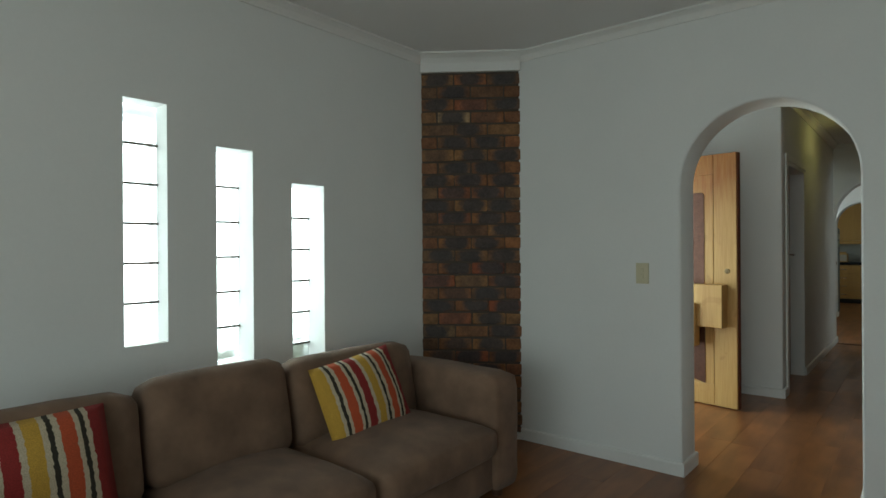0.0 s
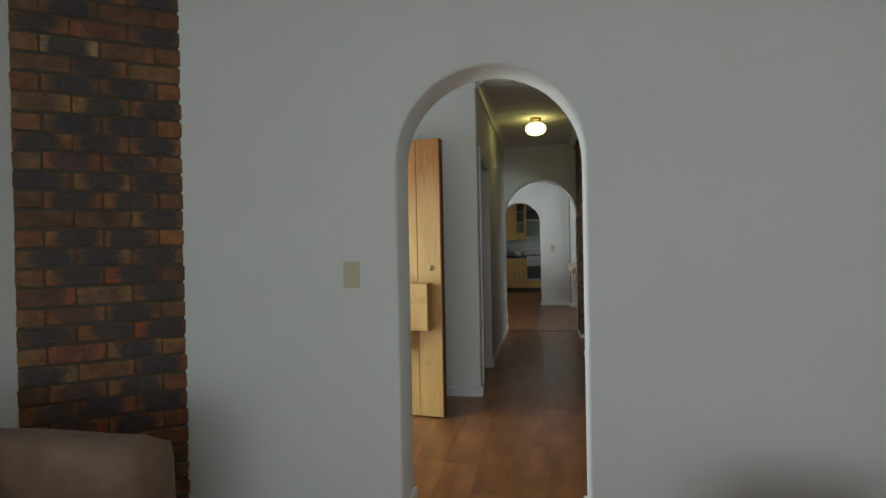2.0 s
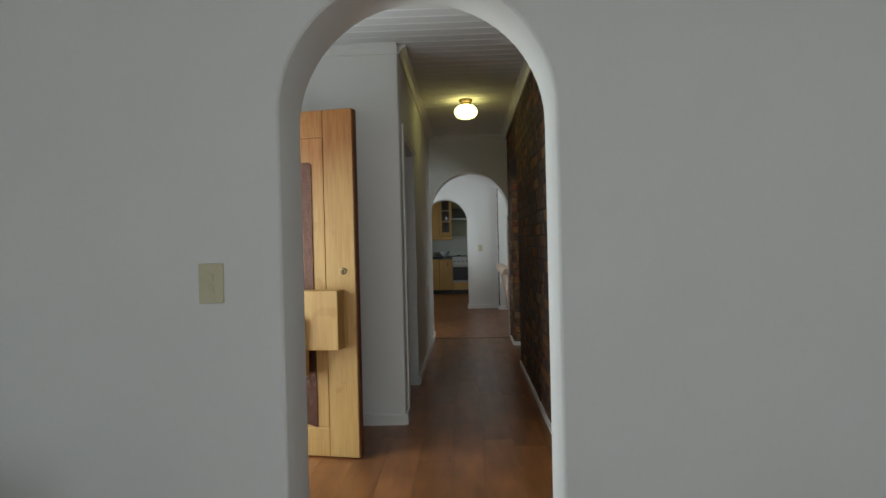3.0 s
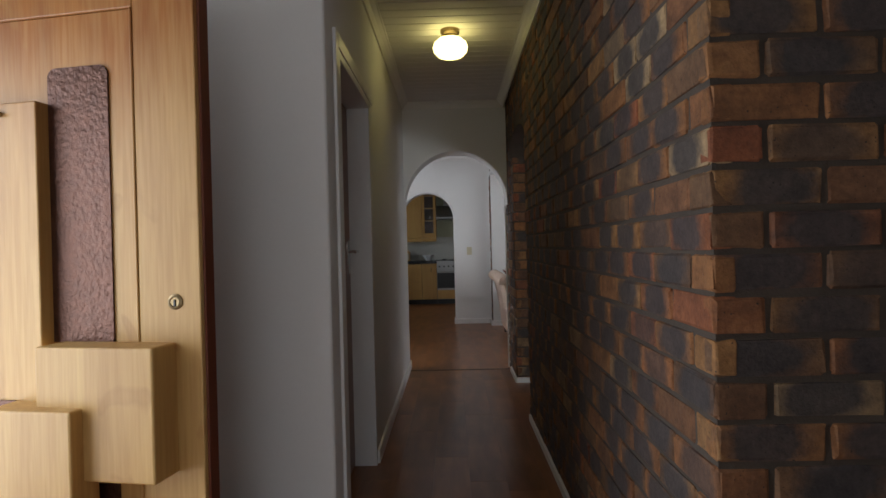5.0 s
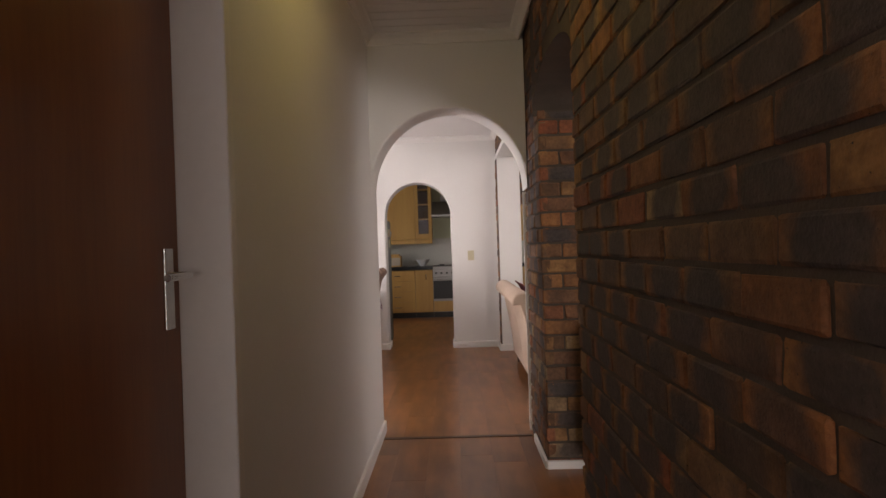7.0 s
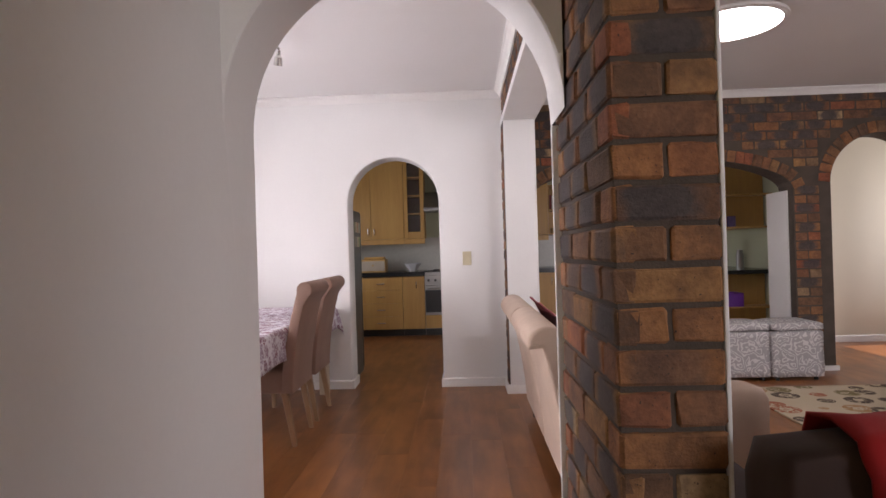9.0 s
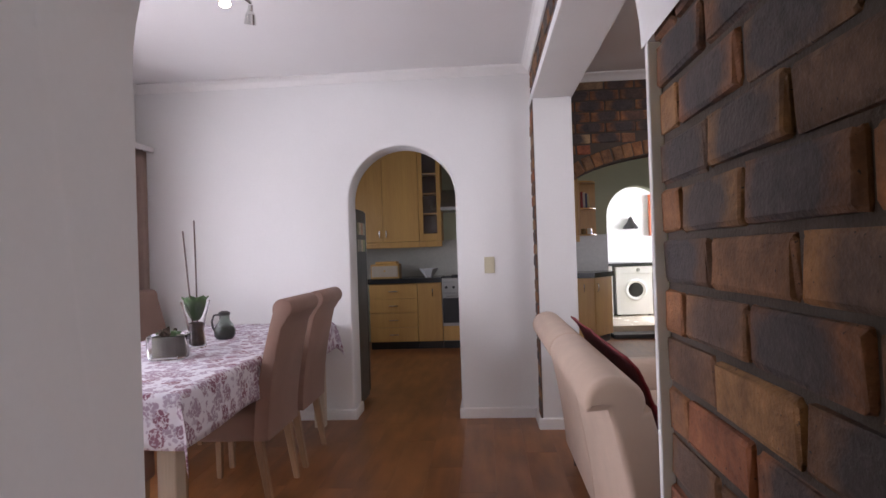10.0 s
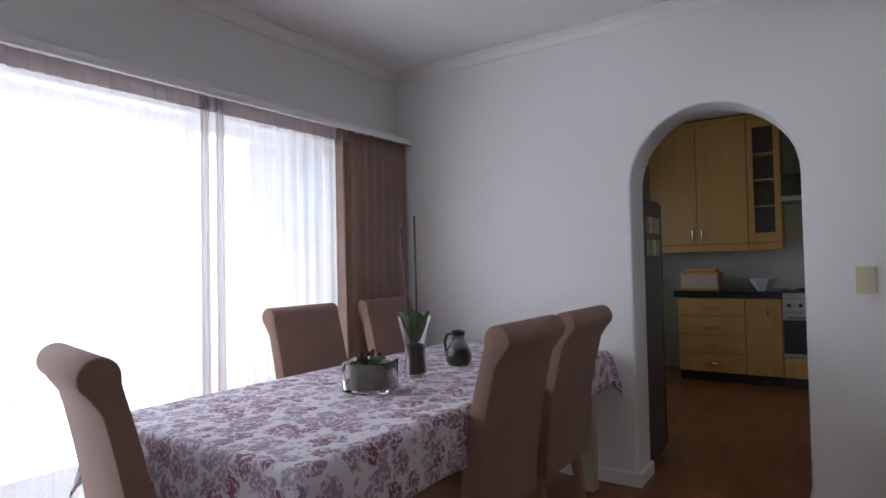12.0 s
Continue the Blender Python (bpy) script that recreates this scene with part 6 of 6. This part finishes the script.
def courses(length, z0, z1, keep, start=0.0, corner=0):
    """Places of bricks in stretcher bond along u: (u, z, length kind). corner: a header begins every second course."""
    out, rng, row, z = [], random.Random(int(length * 1000) + corner), 0, z0 + COURSE / 2
    while z < z1 - BH * 0.4:
        u = start + (0.0 if row % 2 == 0 else (-PITCH / 2 if not corner else 0.0))
        if corner and row % 2 == corner - 1:
            if keep(u + BD / 2, z, BD):
                out.append((u + BD / 2, z, 1))
            u += BD + 0.0105
        while u < length:
            w = BW
            if u + w > length + 0.004:
                w = BD
            if u + w > length + 0.03 or u < start - 0.001:
                if u < start - 0.001:
                    if keep(start + BD / 2 - 0.003, z, BD):
                        out.append((start + BD / 2 - 0.003, z, 1))
                u += PITCH
                continue
            if keep(u + w / 2, z, w):
                out.append((u + w / 2, z, 0 if w == BW else 1))
            elif keep(u + BD / 2, z, BD):
                out.append((u + BD / 2, z, 1))
            elif keep(u + BW - BD / 2, z, BD) and w == BW:
                out.append((u + BW - BD / 2, z, 1))
            u += PITCH
        z += COURSE
        row += 1
    return out


def lay(parent, places, m, seed=1):
    """Each brick an object of its own under parent; m takes (u, 0, z) of the face to the world."""
    rng = random.Random(seed)
    for u, z, kind in places:
        me = rng.choice(HEAD if kind else STRETCH)
        ob = new("brick", me)
        ob.parent = parent
        flip = rng.choice((0, 180))
        ob.matrix_world = m @ pose(u + rng.uniform(-0.0015, 0.0015), rng.uniform(-0.003, 0.0025), z + rng.uniform(-0.0015, 0.0015), 0, flip, rng.uniform(-0.7, 0.7))


def lay_joined(name, parent, places, m, seed=1):
    """The farther bricks of one wall in one mesh."""
    rng = random.Random(seed)
    verts, faces, on = [], [], []
    for u, z, kind in places:
        me = rng.choice(HEAD if kind else STRETCH)
        mm = m @ pose(u, rng.uniform(-0.003, 0.0025), z, 0, rng.choice((0, 180)), 0)
        base = len(verts)
        verts += [tuple(mm @ v.co) for v in me.vertices]
        on += [tuple(d.vector) for d in me.attributes["place"].data]
        faces += [tuple(base + i for i in p.vertices) for p in me.polygons]
    me = bpy.data.meshes.new(name)
    me.from_pydata(verts, [], faces)
    note_place(me, on)
    me.materials.append(BRICK_FAR)
    ob = new(name, me)
    ob.parent = parent
    tagged(ob, "joined field of dark facing bricks", kind="stuff")
    return ob


REC = 0.006  # how far the mortar lies behind the faces
# corridor wall: its long west face and the short end towards the hall, with the arched opening before the pier
OPEN0, OPEN1, OSPRING, ORISE = 7.95, 9.03, 1.96, 0.18


def above_arch(y, z, w):
    for e in (-w / 2, 0.0, w / 2):
        for h in (-BH / 2, BH / 2):
            q = (y + e - (OPEN0 + OPEN1) / 2) / ((OPEN1 - OPEN0) / 2)
            if abs(q) < 0.985 and z + h < OSPRING + ORISE * math.sqrt(1 - q * q) + 0.012:
                return False
    return True


bm = bmesh.new()
add_prism(bm, [(5.0 + REC, 0), (OPEN0 - REC, 0), *arc((OPEN0 + OPEN1) / 2, OSPRING, (OPEN1 - OPEN0) / 2 + REC, 180, 0, 20, ORISE + REC), (OPEN1 + REC, TOP), (5.0 + REC, TOP)], "x", BRK_W + REC, 0.07 - REC)
add_box(bm, 0.07 - REC, 1.9, 5.0 + REC, 5.2, 0, TOP)
wall_brick = tagged(part("wall_brick_corridor", bm, MORTAR), "dark facing brick wall along the corridor with an arched opening", "wall", kind="structure")
west_face = Matrix.Translation((BRK_W, 0, 0)) @ pose(0, 0, 0, 0, 0, -90)
# u runs along -y there, so lay with u = -y
places, FIT = [], 2.95 / 13
for r in range(30):
    z = COURSE * (r + 0.5)
    row = []
    if r % 2 == 0:
        row = [(FIT * (i + 0.5), 0) for i in range(18)]
    else:
        row = [(BD / 2, 1)] + [(BD + 0.006 + 0.2272 * (i + 0.5), 0) for i in range(12)] + [(2.95 - BD / 2, 1)] + [(2.953 + FIT * (i + 0.5), 0) for i in range(5)]
    for u, k in row:
        w = BD if k else BW
        if u + w / 2 < 2.96 and (z < OSPRING or u + w / 2 < 2.955 or above_arch(5.0 + u, z, w)):
            places.append((-(5.0 + u), z, k))
        elif u + w / 2 < 4.0 and z > OSPRING and above_arch(5.0 + u, z, w):
            places.append((-(5.0 + u), z, k))
near = [p for p in places if -p[0] < 7.4 and p[1] < 2.6][:300]
rest = [p for p in places if p not in near]
lay(wall_brick, near, west_face, 3)
lay_joined("brick_field", wall_brick, rest, west_face, 4)
lay(wall_brick, courses(1.0, 0.0, TOP, lambda u, z, w: True, 0.0, 1), pose(BRK_W, 5.0, 0), 5)
# end of the wall at the opening
lay(wall_brick, [(0.125 - 0.007, z, 0) if i % 2 else (0.06 + 0.12 * j, z, 1) for i, z in enumerate([COURSE * (r + 0.5) for r in range(22)]) for j in range(1 if i % 2 else 2)], pose(BRK_W, OPEN0, 0) @ pose(0.25, 0, 0, 0, 0, 180), 6)

# pier between the openings
pier = tagged(part("brick_pier", box(-0.152 + REC, 0.072 - REC, 9.03 + REC, 9.70, 0, TOP), MORTAR), "facing brick pier between corridor and lounge", "pier", kind="structure")
rows = int(TOP / COURSE) + 1
front, side = [], []
for r in range(rows + 1):
    z = COURSE * (r + 0.5) - 0.033
    if z > TOP - 0.02:
        break
    if r % 2:
        front.append((0.116, z, 0))
    else:
        front += [(0.060, z, 1), (0.174, z, 1)]
    u = 0.0
    if r % 2:
        side.append((BD / 2, z, 1))
        u = BD + 0.0105
    while u + BW < 0.69:
        side.append((u + BW / 2, z, 0))
        u += PITCH
    if u + BD < 0.69:
        side.append((u + BD / 2, z, 1))
lay(pier, front, pose(-0.156, 9.03, 0), 8)
lay(pier, [(-(9.03 + u), z, k) for u, z, k in side], Matrix.Translation((-0.154, 0, 0)) @ pose(0, 0, 0, 0, 0, -90), 9)
solid("pier_plaster_edge", "thin white plaster return at the back of the brick pier", "trim", PAINT, (-0.170, -0.146, 9.700, 9.718, 0, 1.60), (0.070, 0.080, 9.03, 9.06, 0, 1.75), bevel=0.003)

# angled panel in the living room corner
pw = math.hypot(0.544, 0.402)
pm = Matrix.Translation((-2.874, 3.318, 0)) @ pose(0, 0, 0, 0, 0, math.degrees(math.atan2(0.397, 0.544)))
bm = box(-0.06, pw + 0.06, REC, 0.14, 0, TOP)
panel = tagged(part("wall_brick_panel", bm, MORTAR), "angled dark facing brick panel in the corner", "wall", kind="structure")
panel.matrix_world = pm
rows_p = []
for r in range(29):
    z = COURSE * (r + 0.5)
    rows_p += [(0.053, z, 1), (0.2235, z, 0), (0.4525, z, 0), (0.623, z, 1)] if r % 2 else [(0.112, z, 0), (0.338, z, 0), (0.564, z, 0)]
lay(panel, rows_p, pm, 11)
band = tagged(part("panel_cornice", box(0.0, pw, -0.02, 0.02, 2.492, 2.57, 0.004, 2), TRIM), "white band above the brick panel", "trim", kind="structure")
band.matrix_world = pm

# lounge wall with a wide segmental arch and a round arch
SEG = (0.20, 2.60, 1.68, 0.32)
RND = (2.94, 3.88, 1.74, 0.44)


def in_lounge_opening(x, z, w, grow=0.0):
    for e in (-w / 2, 0.0, w / 2):
        for h in (-BH / 2, BH / 2):
            for l, r, s, rise in (SEG, RND):
                q = (x + e - (l + r) / 2) / ((r - l) / 2 + grow)
                if abs(q) < 1 and z + h < s + (rise + grow) * math.sqrt(1 - q * q):
                    return True
    return False


bm = prism([(a, b) for a, b in arched(0.16, 5.2, TOP, [SEG, RND])], "y", LOUNGE_N + REC, LOUNGE_N + 0.25)
lounge_wall = tagged(part("wall_brick_lounge", bm, MORTAR), "dark facing brick wall with a wide arch and a round arch", "wall", kind="structure")
lp = courses(5.2, 0.0, TOP - 0.05, lambda u, z, w: not in_lounge_opening(u, z, w, 0.118 if z > 1.7 else 0.0), 0.17)
lay(lounge_wall, [p for p in lp if p[0] < 3.4][:290], pose(0, LOUNGE_N, 0), 14)
lay_joined("brick_field", lounge_wall, [p for p in lp if p[0] >= 3.4] + [p for p in lp if p[0] < 3.4][290:], pose(0, LOUNGE_N, 0), 15)
# voussoirs of both arches
for l, r, s, rise in (SEG, RND):
    cx, rx = (l + r) / 2, (r - l) / 2
    steps = [math.pi * k / 400 for k in range(401)]
    run_len = [0.0]
    for p, q in zip(steps, steps[1:]):
        run_len.append(run_len[-1] + math.hypot((rx + 0.05) * (math.cos(q) - math.cos(p)), (rise + 0.05) * (math.sin(q) - math.sin(p))))
    count = round(run_len[-1] / 0.083)
    for i in range(count):
        goal = run_len[-1] * (i + 0.5) / count
        a = steps[min(range(401), key=lambda k: abs(run_len[k] - goal))]
        px, pz = cx + (rx + 0.0) * math.cos(a), s + rise * math.sin(a)
        nx, nz = math.cos(a) / rx, math.sin(a) / rise
        tilt = math.degrees(math.atan2(nx, nz))
        ob = new("brick", HEAD[i % 4])
        ob.parent = lounge_wall
        n = Vector((nx, 0, nz)).normalized()
        ob.matrix_world = pose(px + n.x * 0.056, LOUNGE_N - 0.004, pz + n.z * 0.056, 0, tilt - 90, 0)
solid("arch_reveal", "white plastered reveal of the wide brick arch", "trim", PAINT, (2.588, 2.60, LOUNGE_N + 0.10, LOUNGE_N + 0.47, 0, 1.68), (2.60, 2.9, LOUNGE_N + 0.252, LOUNGE_N + 0.47, 0, 1.68))
# brick face above the beam
bm = box(-0.095 + REC, 0.16 - REC, 9.70, 13.03, 2.345, TOP)
over = tagged(part("wall_brick_over_beam", bm, MORTAR), "strip of facing brick above the white beam", "wall", kind="structure")
lay(over, [(-(13.03 - u), 2.345 + z, k) for u, z, k in courses(3.3, 0.0, 0.25, lambda u, z, w: True)], Matrix.Translation((-0.095, 0, 0)) @ pose(0, 0, 0, 0, 0, -90), 17)

# bare brick side of the white column
part("mortar_bed", box(-0.1085, -0.1045, 12.74, 12.965, 0.0, 2.28), MORTAR, lounge_wall)
side = []
for r in range(26):
    z = COURSE * (r + 0.5)
    side += [(-12.856, z, 0)] if r % 2 else [(-12.798, z, 1), (-12.914, z, 1)]
lay(lounge_wall, side, Matrix.Translation((-0.113, 0, 0)) @ pose(0, 0, 0, 0, 0, -90), 19)

# ---- floor planks ----
PLANKS = []
for s in range(3):
    PLANKS.append(bpy.data.meshes.new("plank"))
    bm = box(-0.0949, 0.0949, -0.6004, 0.6004, -0.008, 0.0, 0.0007, 1)
    bm.to_mesh(PLANKS[-1])
    bm.free()
    PLANKS[-1].materials.append(PLANK)
rng = random.Random(7)
spare = []
for i in range(47):
    x = -3.3 + 0.19 * i
    y = -2.6 - 1.2 * rng.random()
    while y < 16.9:
        spot = (x + 0.095, y + 0.6)
        y += 1.201
        if spot[1] > 17.2 or (spot[0] > 2.1 and spot[1] < 5.4):
            continue
        spare.append(spot)
close = [s for s in spare if (-3.2 < s[0] < 0.3 and 2.2 < s[1] < 13.4)][:300]
for sx, sy in close:
    ob = new("plank", PLANKS[0])
    ob.parent = floor
    ob.matrix_world = pose(sx, sy, 0)
verts, faces = [], []
for sx, sy in spare:
    if (sx, sy) in close:
        continue
    base = len(verts)
    verts += [(v.co.x + sx, v.co.y + sy, v.co.z) for v in PLANKS[0].vertices]
    faces += [tuple(base + i for i in p.vertices) for p in PLANKS[0].polygons]
me = bpy.data.meshes.new("plank_field")
me.from_pydata(verts, [], faces)
me.materials.append(plank_material("laminate_plank_joined", False))
field = new("plank_field", me)
field.parent = floor
tagged(field, "joined field of laminate planks", kind="stuff")
